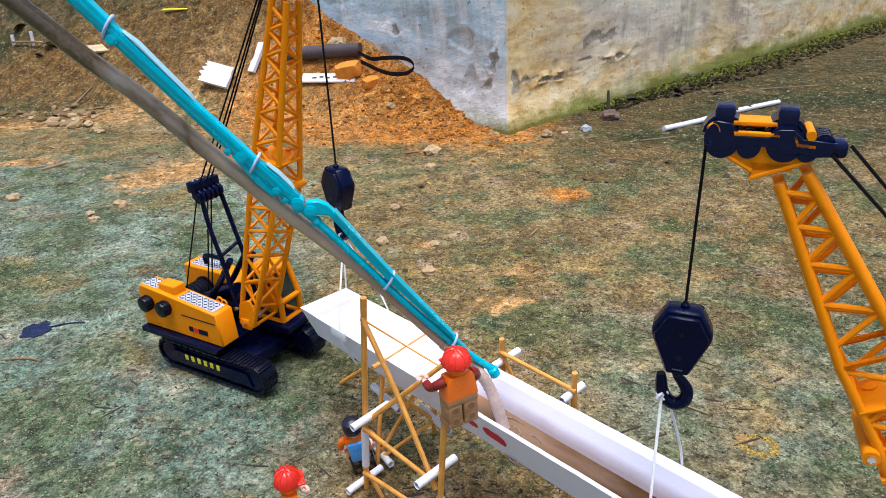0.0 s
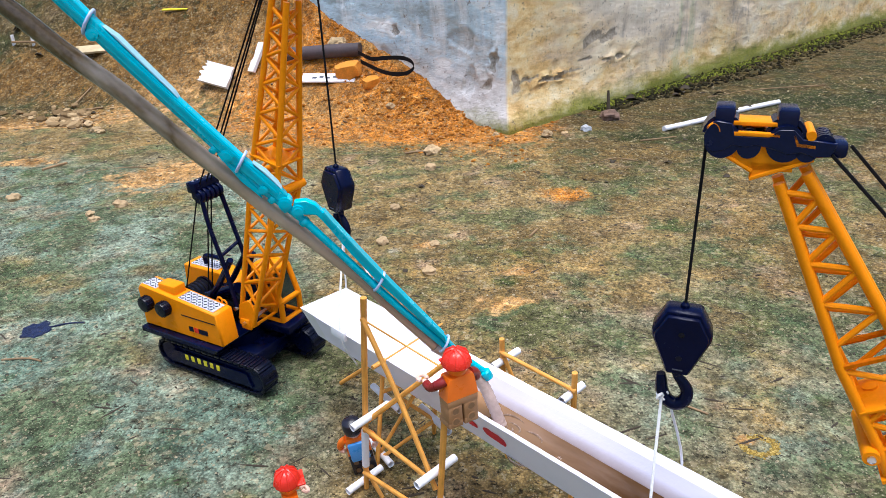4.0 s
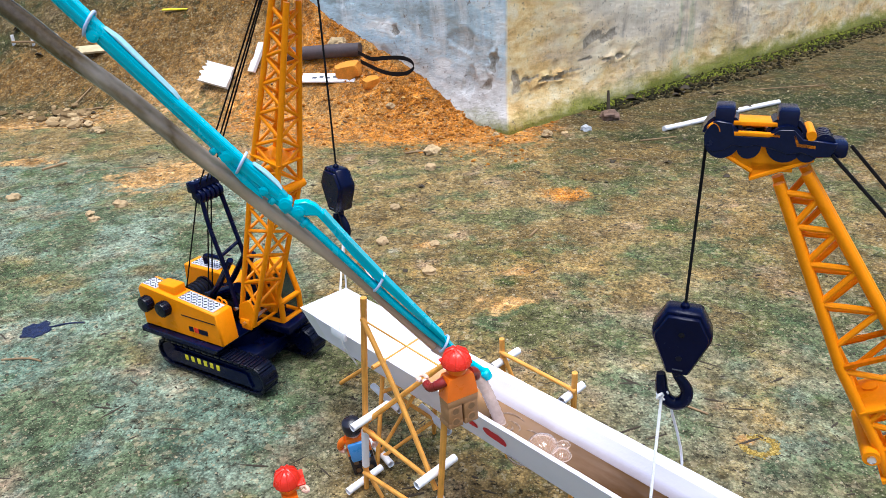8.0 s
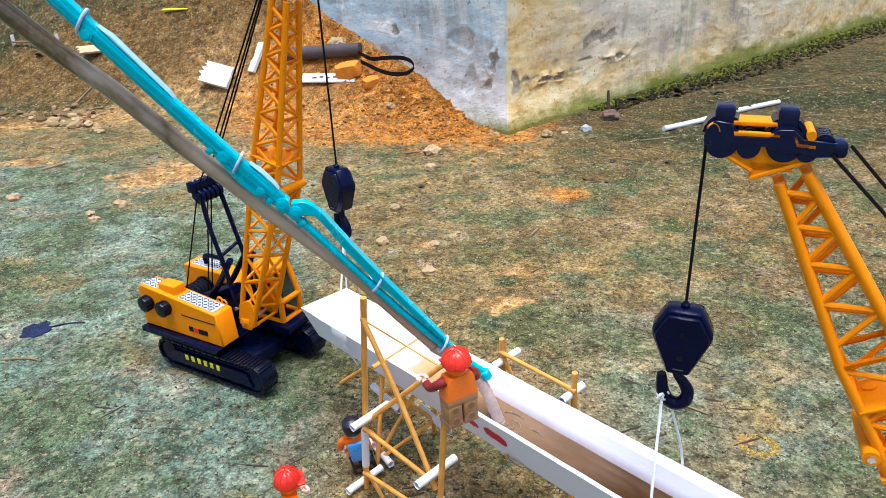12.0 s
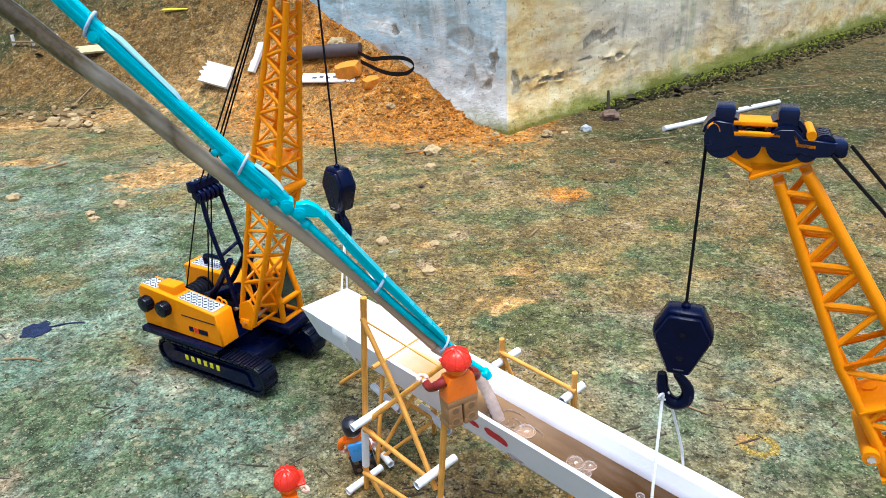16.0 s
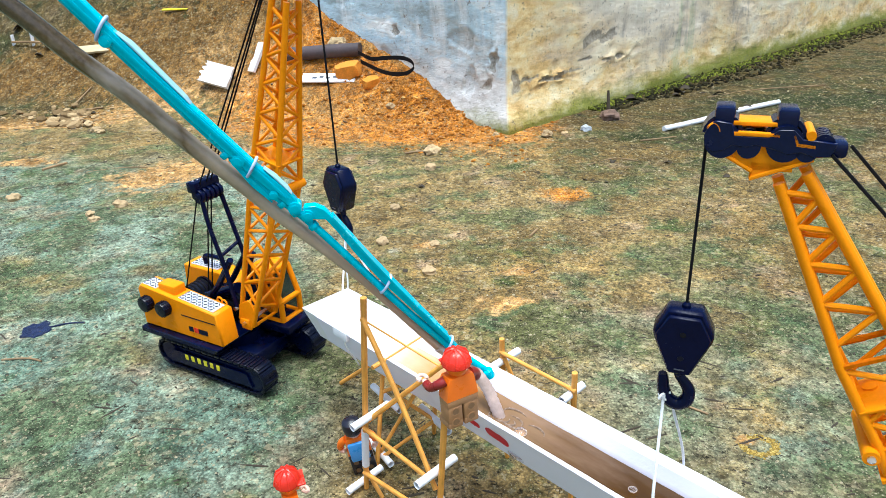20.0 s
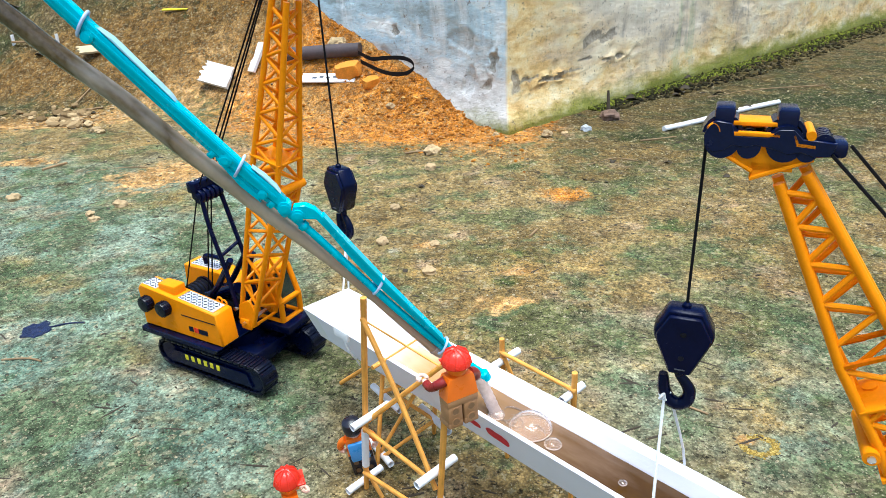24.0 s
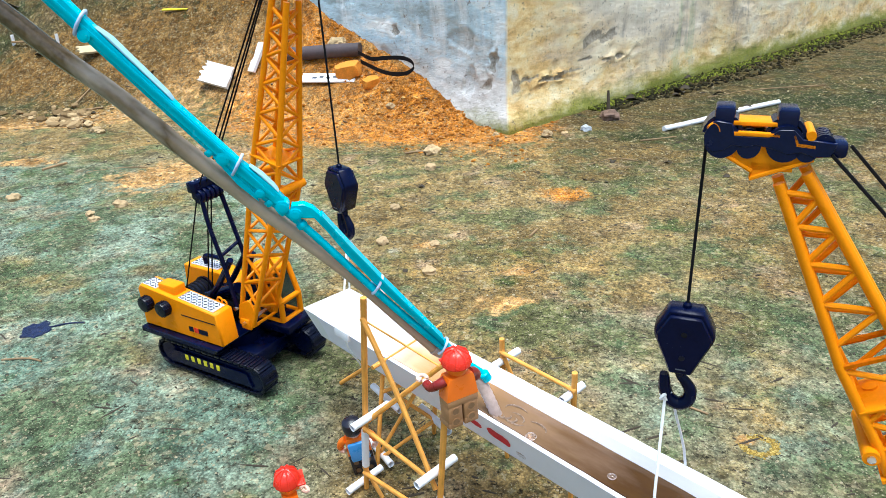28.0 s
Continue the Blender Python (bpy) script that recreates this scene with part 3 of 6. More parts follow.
def crumbs(name, label, count, spread, size, material, seed, long=1.0, tall=(0.4, 0.8)):
    """Many small rough lumps lying on the ground, too many to count."""
    rng = random.Random(seed)
    base = bmesh.new()
    bmesh.ops.create_icosphere(base, subdivisions=1, radius=1.0)
    shape = [v.co.copy() for v in base.verts]
    tris = [[v.index for v in f.verts] for f in base.faces]
    base.free()
    verts, faces = [], []
    for _ in range(count):
        x, y = spread(rng)
        r = size(rng, x, y)
        rot = Euler((rng.uniform(0, 6), rng.uniform(0, 6), rng.uniform(0, 6))).to_matrix()
        sx, sy, sz = rng.uniform(0.7, 1.3), rng.uniform(0.7, 1.3), rng.uniform(*tall)
        c, k = ground_point(x, y, r * 0.2), len(verts)
        yaw = rng.uniform(-0.9, 0.9)
        cs, sn, ln = math.cos(yaw), math.sin(yaw), rng.uniform(1.0, long)
        for v in shape:
            w = rot @ v * rng.uniform(0.75, 1.2) * r
            wx, wy = w.x * sx * ln, w.y * sy
            verts.append((c.x + wx * cs - wy * sn, c.y + wx * sn + wy * cs, c.z + w.z * sz))
        faces += [[i + k for i in t] for t in tris]
    me = bpy.data.meshes.new(name)
    me.from_pydata(verts, [], faces)
    me.materials.append(material)
    if tall[1] > 1.0:
        me.polygons.foreach_set("use_smooth", [True] * len(faces))
    return tagged(new(name, me), label, name.replace("_", " "), kind="stuff")


def island_material(name, *stops):
    m, nt, b = nodes_of(name)
    geo = nt.nodes.new("ShaderNodeNewGeometry")
    co = nt.nodes.new("ShaderNodeTexCoord").outputs["Object"]
    col = ramp(nt, geo.outputs["Random Per Island"], *stops)
    col = mixed(nt, 0.5, col, ramp(nt, noise_node(nt, co, 700, 4), (0.3, 0.25), (0.7, 0.9)), "MULTIPLY")
    nt.links.new(col, b.inputs["Base Color"])
    b.inputs["Roughness"].default_value = 0.95
    b.inputs["Specular IOR Level"].default_value = 0.2
    return m


GRIT = island_material("grit", (0.0, (0.07, 0.06, 0.035)), (0.35, (0.2, 0.16, 0.09)), (0.7, (0.4, 0.33, 0.21)), (1.0, (0.52, 0.45, 0.31)))
CLOD = island_material("clods", (0.0, (0.22, 0.07, 0.008)), (0.5, (0.46, 0.165, 0.018)), (0.9, (0.6, 0.25, 0.036)), (1.0, (0.72, 0.46, 0.18)))


def anywhere(rng):
    y = 0.24 + 1.15 * rng.random() ** 1.5
    return rng.uniform(-0.72 * y - 0.05, 0.78 * y + 0.05), y


def on_soil(rng):
    while True:
        x, y = rng.uniform(-1.0, 0.2), rng.uniform(0.75, 1.55)
        if soil_amount(x, y) > rng.uniform(0.3, 1.0):
            return x, y


def by_corner(rng):
    while True:
        a = rng.gauss(0, 1)
        x, y = -0.02 + 0.1 * a + rng.gauss(0, 0.05), 1.14 - 0.09 * a + rng.gauss(0, 0.06)
        if x < 0.12:
            return x, y


crumbs("gravel", "loose pale sand grains and grit scattered over the yard", 17000, anywhere, lambda r, x, y: (0.0005 + 0.0011 * r.random() ** 4) * (0.35 + 0.85 * y), GRIT, 11)
crumbs("leaf_litter", "tiny dark flecks of dead leaf and bark on the yard", 4200, anywhere, lambda r, x, y: (0.0004 + 0.001 * r.random() ** 5) * (0.2 + 1.3 * y), LEAF, 15, 3.5)
crumbs("twig_bits", "short dark bits of rotten twig strewn over the yard", 420, anywhere, lambda r, x, y: 0.0005 + 0.0005 * r.random(), LEAF, 17, 13.0)
crumbs("soil_clods", "loose orange clods of dug earth", 2600, on_soil, lambda r, x, y: 0.0006 + 0.0038 * r.random() ** 8, CLOD, 12)
crumbs("heaped_soil", "crumbly orange soil heaped at the wall's foot", 3000, by_corner, lambda r, x, y: 0.0005 + 0.0036 * r.random() ** 7, CLOD, 13)


def moss_band():
    """Clumps of moss along the foot of the wall."""
    def spread(r):
        u = 0.2 + 1.5 * r.random() ** 1.3
        p = CORNER + WAY_RIGHT * u + OUT_RIGHT * (0.012 + 0.02 * r.random() + abs(r.gauss(0, 0.018)) * min(1.0, u))
        return p.x, p.y
    crumbs("moss", "dark green moss and leaf litter along the wall's foot", 9000, spread, lambda r, x, y: 0.0008 + 0.003 * r.random() ** 2, island_material("moss_tufts", (0.0, (0.012, 0.01, 0.004)), (0.35, (0.04, 0.045, 0.008)), (0.65, (0.1, 0.12, 0.012)), (1.0, (0.26, 0.29, 0.03))), 14, 1.0, (0.8, 1.9))

    def below(r):
        u = 0.22 + 1.6 * r.random() ** 1.2
        p = CORNER + WAY_RIGHT * u + OUT_RIGHT * (0.025 + 0.09 * r.random() ** 1.5 * min(1.0, 1.5 * u))
        return p.x, p.y
    crumbs("wall_litter", "dark rotten leaves and earth below the wall", 5000, below, lambda r, x, y: 0.0007 + 0.0032 * r.random() ** 4, island_material("rotten_litter", (0.0, (0.008, 0.007, 0.004)), (0.6, (0.03, 0.026, 0.01)), (1.0, (0.15, 0.11, 0.04))), 16, 2.2, (0.6, 1.7))


moss_band()


# ---- toy cranes ----
def track(crane, y0, y1):
    """One crawler track: frame, road wheels, and a belt of shoes."""
    lo, hi, rad = -0.052, 0.052, 0.0115
    frame_bm = box(bmesh.new(), (lo + 0.012, y0 + 0.002, 0.006), (hi - 0.012, y1 - 0.002, 0.018), 0.001)
    outer = y0 if y0 < 0 else y1
    sgn = -1 if y0 < 0 else 1
    body = part("track_frame", frame_bm, NAVY, crane, "dark plastic crawler frame")
    for x in (lo + rad, hi - rad):
        bm = lathe(bmesh.new(), [(0.0085, y0 + 0.0008), (0.0085, y1 - 0.0008)], 18, Matrix.Translation((x, 0, 0.0118)) @ Matrix.Rotation(radians(-90), 4, "X") @ Matrix.Diagonal((1, 1, 1, 1)))
        part("sprocket", bm, NAVY, body)
    side = prism(bmesh.new(), [(lo + 0.012, 0.006), (hi - 0.012, 0.006), (hi - 0.016, 0.016), (lo + 0.016, 0.016)], outer - 0.0004, outer + 0.0004)
    part("side_plate", side, NAVY, body)
    for k in range(6):
        x = -0.0235 + k * 0.0062
        part("yellow_mark", box(bmesh.new(), (x, outer - 0.0007, 0.011), (x + 0.0032, outer + 0.0007, 0.0155), 0.0003), YELLOW, body, "small yellow rectangle on the track side")
    shoe_bm = box(bmesh.new(), (-0.0027, y0 - 0.0006, -0.0012), (0.0027, y1, 0.0008), 0.0004)
    box(shoe_bm, (-0.0009, y0 + 0.0004, -0.0022), (0.0011, y1 - 0.0004, -0.001), 0.0003)
    first = None
    straight, arc = (hi - lo - 2 * rad), math.pi * rad
    total, n = 2 * (straight + arc), 38
    for k in range(n):
        s = total * k / n
        if s < straight:
            x, z, a = lo + rad + s, 0.0022, 0
        elif s < straight + arc:
            f = (s - straight) / rad
            x, z, a = hi - rad + (rad - 0.0012) * math.sin(f), 0.0122 - (rad - 0.0015) * math.cos(f), -math.degrees(f)
        elif s < 2 * straight + arc:
            x, z, a = hi - rad - (s - straight - arc), 0.0222, 180
        else:
            f = (s - 2 * straight - arc) / rad
            x, z, a = lo + rad - (rad - 0.0012) * math.sin(f), 0.0122 + (rad - 0.0015) * math.cos(f), 180 - math.degrees(f)
        m = pose(x, 0, z, 0, a, 0)
        if first is None:
            first = part("track_shoe", shoe_bm, BLACK, body, at=m)
        else:
            o = new("track_shoe", first.data)
            o.parent, o.matrix_basis = body, m


def lattice(crane, name, a, b, wa, wb, da, db, first_gap, r=0.0018):
    """A square lattice boom section from a to b (points in x and z), each bar a piece."""
    a, b = Vector((a[0], 0, a[1])), Vector((b[0], 0, b[1]))
    axis_v = (b - a).normalized()
    across, deep = Vector((0, 1, 0)), Vector((axis_v.z, 0, -axis_v.x))
    def end_ring(end, w, d):
        m = Matrix.Translation(end) @ Matrix((deep, across, axis_v)).transposed().to_4x4()
        x, y = d / 2 - 0.0012, w / 2 - 0.0012
        return sweep(bmesh.new(), [m @ Vector(p) for p in ((0, -y, 0), (x, -y, 0), (x, y, 0), (-x, y, 0), (-x, -y, 0), (0, -y, 0))], 0.0012, 6)

    sec = part(name, end_ring(a, wa, da), ORANGE, crane, "orange lattice boom section")
    if name != "boom_upper":
        part("end_frame", end_ring(b, wb, db), ORANGE, sec)

    def corner(t, sd, sy):
        w, d = wa + (wb - wa) * t, da + (db - da) * t
        return a.lerp(b, t) + deep * (sd * (d / 2 - r)) + across * (sy * (w / 2 - r))

    for sd in (-1, 1):
        for sy in (-1, 1):
            rod("chord", corner(0, sd, sy), corner(1, sd, sy), r, ORANGE, sec, sides=10)
    for side in range(4):
        ends = [((-1, -1), (-1, 1)), ((1, -1), (1, 1)), ((-1, -1), (1, -1)), ((-1, 1), (1, 1))][side]
        t, gap, k = 0.957, first_gap, (0, 1, 0, 1)[side]
        while t - gap > 0.005:
            rod("brace", corner(t, *ends[k % 2]), corner(t - gap, *ends[(k + 1) % 2]), r * 0.6, ORANGE, sec, sides=8)
            t, gap, k = t - gap, gap * 1.055, k + 1
    return sec


def wheel(bm, x, z, r, y0, y1, groove=0.0012):
    m = Matrix.Translation((x, 0, z)) @ Matrix.Rotation(radians(-90), 4, "X")
    mid = (y0 + y1) / 2
    return lathe(bm, [(r * 0.3, y0), (r, y0), (r, mid - 0.0012), (r - groove, mid), (r, mid + 0.0012), (r, y1), (r * 0.3, y1)], 24, m)


def boom_head(crane, rope_x, rope_z):
    """The head on top of the boom; rope_x, rope_z: where the hook's rope leaves."""
    x = z = 0.0
    lower = [(-0.0066, 0.0006), (-0.0168, -0.0048), (-0.0165, -0.0076), (-0.036, 0.0002), (-0.0345, 0.0036), (-0.0275, 0.0018), (-0.0225, 0.0028), (-0.0195, 0.0038), (-0.0135, 0.0028)]
    main = bmesh.new()
    for y in (-0.0062, 0.0046):
        prism(main, [(x + p, z + q) for p, q in lower], y, y + 0.0016, 0.0003)
    box(main, (x - 0.030, -0.0062, z - 0.0045), (x - 0.0165, 0.0062, z - 0.002))
    box(main, (x - 0.026, -0.0055, z + 0.0098), (x - 0.0085, 0.0055, z + 0.0112), 0.0003)
    head = part("boom_head", main, ORANGE, crane, "orange boom head bracket", at=Matrix.Translation((rope_x, 0, rope_z)) @ Matrix.Diagonal((0.87, 0.84, 0.95, 1)))
    for y in (-0.0064, 0.0064):
        edge = sweep(bmesh.new(), [(x + p, y, z + q) for p, q in lower[:5]], 0.0008, 6)
        part("rib", edge, ORANGE, head)
        scallop = sweep(bmesh.new(), curve_through([(x + p, y, z + q) for p, q in (lower[0],) + tuple(lower[:4:-1]) + (lower[4],)], 3), 0.0006, 6)
        part("rib", scallop, ORANGE, head)
        part("side_bar", box(bmesh.new(), (x - 0.0245, y - 0.0012, z + 0.0068), (x - 0.0092, y + 0.0012, z + 0.0082), 0.0003), ORANGE, head, "orange side bar")
        part("side_bar", prism(bmesh.new(), [(x - 0.0282, z + 0.008), (x - 0.0298, z + 0.0042), (x - 0.036, z + 0.0038), (x - 0.036, z + 0.0052), (x - 0.0306, z + 0.0056), (x - 0.0292, z + 0.0082)], y - 0.0012, y + 0.0012, 0.0002), ORANGE, head)
        part("lamp_rim", sweep(bmesh.new(), [(x - 0.0026 - 0.0022 * math.cos(a), y * 1.09, z + 0.0065 + 0.0038 * math.sin(a)) for a in (radians(20 + 14 * k) for k in range(10))], 0.0007, 6), ORANGE, head)
    shell = [(0.0005, 0.0062), (-0.0002, 0.0028), (-0.003, 0.0008), (-0.0066, 0.0016), (-0.0095, 0.0036), (-0.0135, 0.0030), (-0.0172, 0.0040), (-0.0225, 0.0030), (-0.0275, 0.0015), (-0.0318, 0.0024), (-0.036, 0.001), (-0.041, 0.0016), (-0.0425, 0.006), (-0.036, 0.0066), (-0.0318, 0.0068), (-0.0285, 0.0098), (-0.0235, 0.0095), (-0.0205, 0.0068), (-0.01, 0.0068), (-0.0085, 0.0108), (-0.003, 0.0115), (-0.0005, 0.0095)]
    for y in (-0.0076, 0.006):
        part("pulley_cheek", prism(bmesh.new(), [(x + p, z + q) for p, q in shell], y, y + 0.0016, 0.0003), SKYLIT_NAVY, head, "dark navy pulley cheek")
    for wx, wz, wr in ((-0.0058, 0.0050, 0.0060), (-0.0148, 0.0034, 0.0040), (-0.0262, 0.0049, 0.0060), (-0.0335, 0.0030, 0.0036)):
        part("pulley", wheel(bmesh.new(), x + wx, z + wz, wr, -0.0074, 0.0074), SKYLIT_NAVY, head, "dark navy pulley")
    for wx in (-0.0058, -0.0262):
        hood = bmesh.new()
        rings = []
        for k in range(11):
            a = radians(5 + 170 * k / 10)
            c, s = math.cos(a), math.sin(a)
            rings.append([Vector((x + wx + rr * c, y, z + 0.0062 + rr * s)) for rr, y in ((0.0056, -0.0048), (0.0056, 0.0048), (0.007, 0.0048), (0.0072, -0.0048))])
        ring_loft(hood, rings)
        box(hood, (x + wx - 0.0034, -0.0058, z + 0.0078), (x + wx + 0.0034, 0.0058, z + 0.0156), 0.001)
        part("pulley_guard", hood, SKYLIT_NAVY, head, "navy plastic guard over the pulley")
    rear = box(bmesh.new(), (x - 0.0462, -0.006, z + 0.0008), (x - 0.0385, 0.006, z + 0.006), 0.0014)
    block = part("rope_block", rear, SKYLIT_NAVY, head, "navy rope block behind the head")
    for k in range(5):
        y = -0.0048 + k * 0.0024
        part("sheave", lathe(bmesh.new(), [(0.0036, y - 0.0008), (0.0036, y + 0.0008)], 16, Matrix.Translation((x - 0.0385, 0, z + 0.0048)) @ Matrix.Rotation(radians(-90), 4, "X")), SKYLIT_NAVY, block)
    part("pin", lathe(bmesh.new(), [(0.0016, -0.0075), (0.0016, 0.0075)], 12, Matrix.Translation((x - 0.034, 0, z + 0.008)) @ Matrix.Rotation(radians(-90), 4, "X")), ORANGE, head)
    return head


def crane(m, label, foot, knee, top, rope, wide=0.0225, slim=0.0135, mast=(-0.005, 0.131), haunch=0.0, stays=((-0.0351, -0.0048, 0.003), (-0.0375, 0.0, 0.003), (-0.0391, 0.0032, 0.003))):
    """A toy crawler crane facing its own +x; foot, knee, top: the boom's axis in x and z; rope: where the hook's rope leaves the head."""
    c = thing("toy_crawler_crane", m, label, "toy crane", "toy cranes at work")
    track(c, -0.033, -0.0200)
    track(c, 0.0195, 0.0325)
    under = box(bmesh.new(), (-0.03, -0.016, 0.008), (0.03, 0.016, 0.02), 0.002)
    lathe(under, [(0.017, 0.018), (0.017, 0.028)], 24)
    part("undercarriage", under, NAVY, c, "dark undercarriage and slewing ring")
    deck = prism(bmesh.new(), [(-0.062, 0.026), (0.012, 0.026), (0.016, 0.0305), (-0.062, 0.0305)], -0.0362, 0.033, 0.0008)
    box(deck, (0.012, 0.006, 0.026), (0.042, 0.033, 0.0325), 0.0015)
    part("deck", deck, NAVY, c, "dark deck plate")
    # engine cover on the near side
    cover = prism(bmesh.new(), [(-0.062, 0.0305), (0.0165, 0.0305), (0.0145, 0.0555), (-0.0585, 0.0635), (-0.062, 0.060)], -0.0315, -0.016, 0.001)
    engine = part("engine_cover", cover, ORANGE, c, "orange engine cover")
    part("hump", box(bmesh.new(), (-0.043, -0.0285, 0.057), (-0.026, -0.0185, 0.0665), 0.0012), ORANGE, engine)
    part("tread_plate", box(bmesh.new(), (-0.0065, -0.005, -0.0003), (0.0065, 0.005, 0.0004), 0, pose(-0.051, -0.0245, 0.0628, 0, 6.26, 0)), PLATE, engine, "grey chequered tread plate")
    part("tread_plate", box(bmesh.new(), (-0.0165, -0.0055, -0.0003), (0.0165, 0.0055, 0.0004), 0, pose(-0.006, -0.024, 0.0578, 0, 6.26, 0)), PLATE, engine, "grey chequered tread plate")
    for px, nx in ((-0.0565, 5), (-0.0215, 12)):
        for i in range(nx):
            for j in range(4):
                bx = px + i * 0.00265
                mm = pose(bx, -0.0283 + j * 0.0026, 0.0559 + (0.0145 - bx) * 0.1096 + 0.0003, 0, 6.26, 45 if (i + j) % 2 else -45)
                part("tread_bump", box(bmesh.new(), (-0.001, -0.0003, -0.0003), (0.001, 0.0003, 0.0003), 0, mm), SLATE, engine, smooth=0)
    part("seam", box(bmesh.new(), (-0.02, -0.0318, 0.0475), (0.0125, -0.0312, 0.0481)), NAVY, engine)
    for k, (x0, x1) in enumerate(((-0.0145, -0.0105), (-0.0095, -0.0055), (-0.005, 0.0035))):
        part("badge_bar", box(bmesh.new(), (x0, -0.0319, 0.0365), (x1, -0.0313, 0.0402)), (NAVY, FIG_RED, NAVY)[k], engine, "small dark badge on the cover")
    for x in (-0.0515, -0.0335):
        drum = lathe(bmesh.new(), [(0.0015, -0.0385), (0.0050, -0.038), (0.0054, -0.037), (0.0054, -0.0325), (0.0046, -0.032), (0.0046, -0.028)], 20, Matrix.Translation((x, 0, 0.0510)) @ Matrix.Rotation(radians(-90), 4, "X"))
        knob = part("side_drum", drum, BLACK, c, "black ribbed drum on the side")
        for k in range(14):
            a = 2 * math.pi * k / 14
            part("drum_rib", box(bmesh.new(), (-0.0004, -0.0375, 0.0051), (0.0004, -0.0328, 0.0058), 0, pose(x, 0, 0.0510, 0, math.degrees(a), 0)), BLACK, knob, smooth=0)
    for x, z in ((0.004, 0.0578), (0.008, 0.0565)):
        ring = [(x + 0.0022 * math.cos(a), -0.0165, z + 0.0022 * math.sin(a)) for a in (2 * math.pi * k / 12 for k in range(13))]
        part("lifting_eye", sweep(bmesh.new(), ring, 0.0007, 6), ORANGE, engine)
    # cover and tank on the far side
    far = prism(bmesh.new(), [(-0.07, 0.0305), (-0.012, 0.0305), (-0.014, 0.052), (-0.03, 0.0575), (-0.068, 0.0575)], 0.015, 0.031, 0.001)
    far_cover = part("engine_cover", far, ORANGE, c, "orange engine cover")
    part("tread_plate", box(bmesh.new(), (-0.062, 0.0175, 0.0573), (-0.034, 0.029, 0.0581)), PLATE, far_cover, "grey chequered tread plate")
    for i in range(10):
        for j in range(4):
            mm = pose(-0.0605 + i * 0.00275, 0.0192 + j * 0.0027, 0.0583, 0, 0, 45 if (i + j) % 2 else -45)
            part("tread_bump", box(bmesh.new(), (-0.001, -0.0003, -0.0003), (0.001, 0.0003, 0.0003), 0, mm), SLATE, far_cover, smooth=0)
    part("exhaust", sweep(bmesh.new(), curve_through([(-0.05, 0.022, 0.0585), (-0.05, 0.022, 0.064), (-0.046, 0.022, 0.0655), (-0.033, 0.022, 0.0655), (-0.032, 0.022, 0.06)]), 0.0018), NAVY, far_cover)
    # winches between the covers
    for x, r in ((-0.045, 0.0085), (-0.024, 0.0075), (-0.006, 0.0065)):
        w = lathe(bmesh.new(), [(r + 0.002, -0.0135), (r + 0.002, -0.012), (r, -0.012), (r, 0.012), (r + 0.002, 0.012), (r + 0.002, 0.0135)], 20, Matrix.Translation((x, 0, 0.0415)) @ Matrix.Rotation(radians(-90), 4, "X"))
        drum = part("winch_drum", w, BLACK, c, "black winch drum wound with cord")
        for k in range(7):
            y = -0.0105 + k * 0.0035
            loop = [(x + (r + 0.0002) * math.cos(a), y + 0.0017 * a / 6.283, 0.0415 + (r + 0.0002) * math.sin(a)) for a in (2 * math.pi * i / 16 for i in range(17))]
            part("cord_turn", sweep(bmesh.new(), loop, 0.0008, 5), ROPE, drum)
    # cab
    cab_pts = [(0.010, 0.0325), (0.033, 0.0325), (0.033, 0.048), (0.026, 0.070), (0.010, 0.072)]
    cab = part("cab", box(bmesh.new(), (0.0105, 0.012, 0.0695), (0.026, 0.0305, 0.0722), 0.0008), ORANGE, c, "open-framed orange cab")
    for y in (0.0115, 0.0305):
        for p, q in zip(cab_pts, cab_pts[1:] + cab_pts[:1]):
            part("frame_bar", sweep(bmesh.new(), [(p[0], y, p[1]), (q[0], y, q[1])], 0.0021, 10), ORANGE, cab)
    for p in cab_pts:
        part("frame_bar", sweep(bmesh.new(), [(p[0], 0.0115, p[1]), (p[0], 0.0305, p[1])], 0.0021, 10), ORANGE, cab)
    for y in (0.0115, 0.0305):
        pane = prism(bmesh.new(), [(p * 0.985 + 0.0005, q) for p, q in cab_pts], y - 0.0002, y + 0.0002)
        part("window_pane", pane, GLASS, cab, "smoky clear window", smooth=0).visible_shadow = False
    seat = box(bmesh.new(), (0.013, 0.0165, 0.0325), (0.024, 0.026, 0.043), 0.0015)
    box(seat, (0.012, 0.0165, 0.04), (0.016, 0.026, 0.056), 0.0015)
    part("seat", seat, NAVY, cab)
    # boom
    knee_v = Vector((knee[0], 0, knee[1]))
    lattice(c, "boom_lower", foot, knee, 0.026, wide, 0.015, wide, 0.07)
    if haunch:
        mid = lerp((*knee, 0), (*top, 0), 0.34)
        lattice(c, "boom_haunch", knee, mid, wide, wide * 0.85, wide, haunch, 0.3)
        lattice(c, "boom_upper", mid, top, wide * 0.85, slim, haunch, slim, 0.087)
    else:
        lattice(c, "boom_upper", knee, top, wide, slim, wide, slim, 0.058)
    cheek = bmesh.new()
    for y in (-0.0135, 0.0115):
        box(cheek, (foot[0] - 0.004, y, 0.037), (foot[0] + 0.004, y + 0.002, foot[1] + 0.003), 0.0006)
    part("boom_cheek", cheek, ORANGE, c)
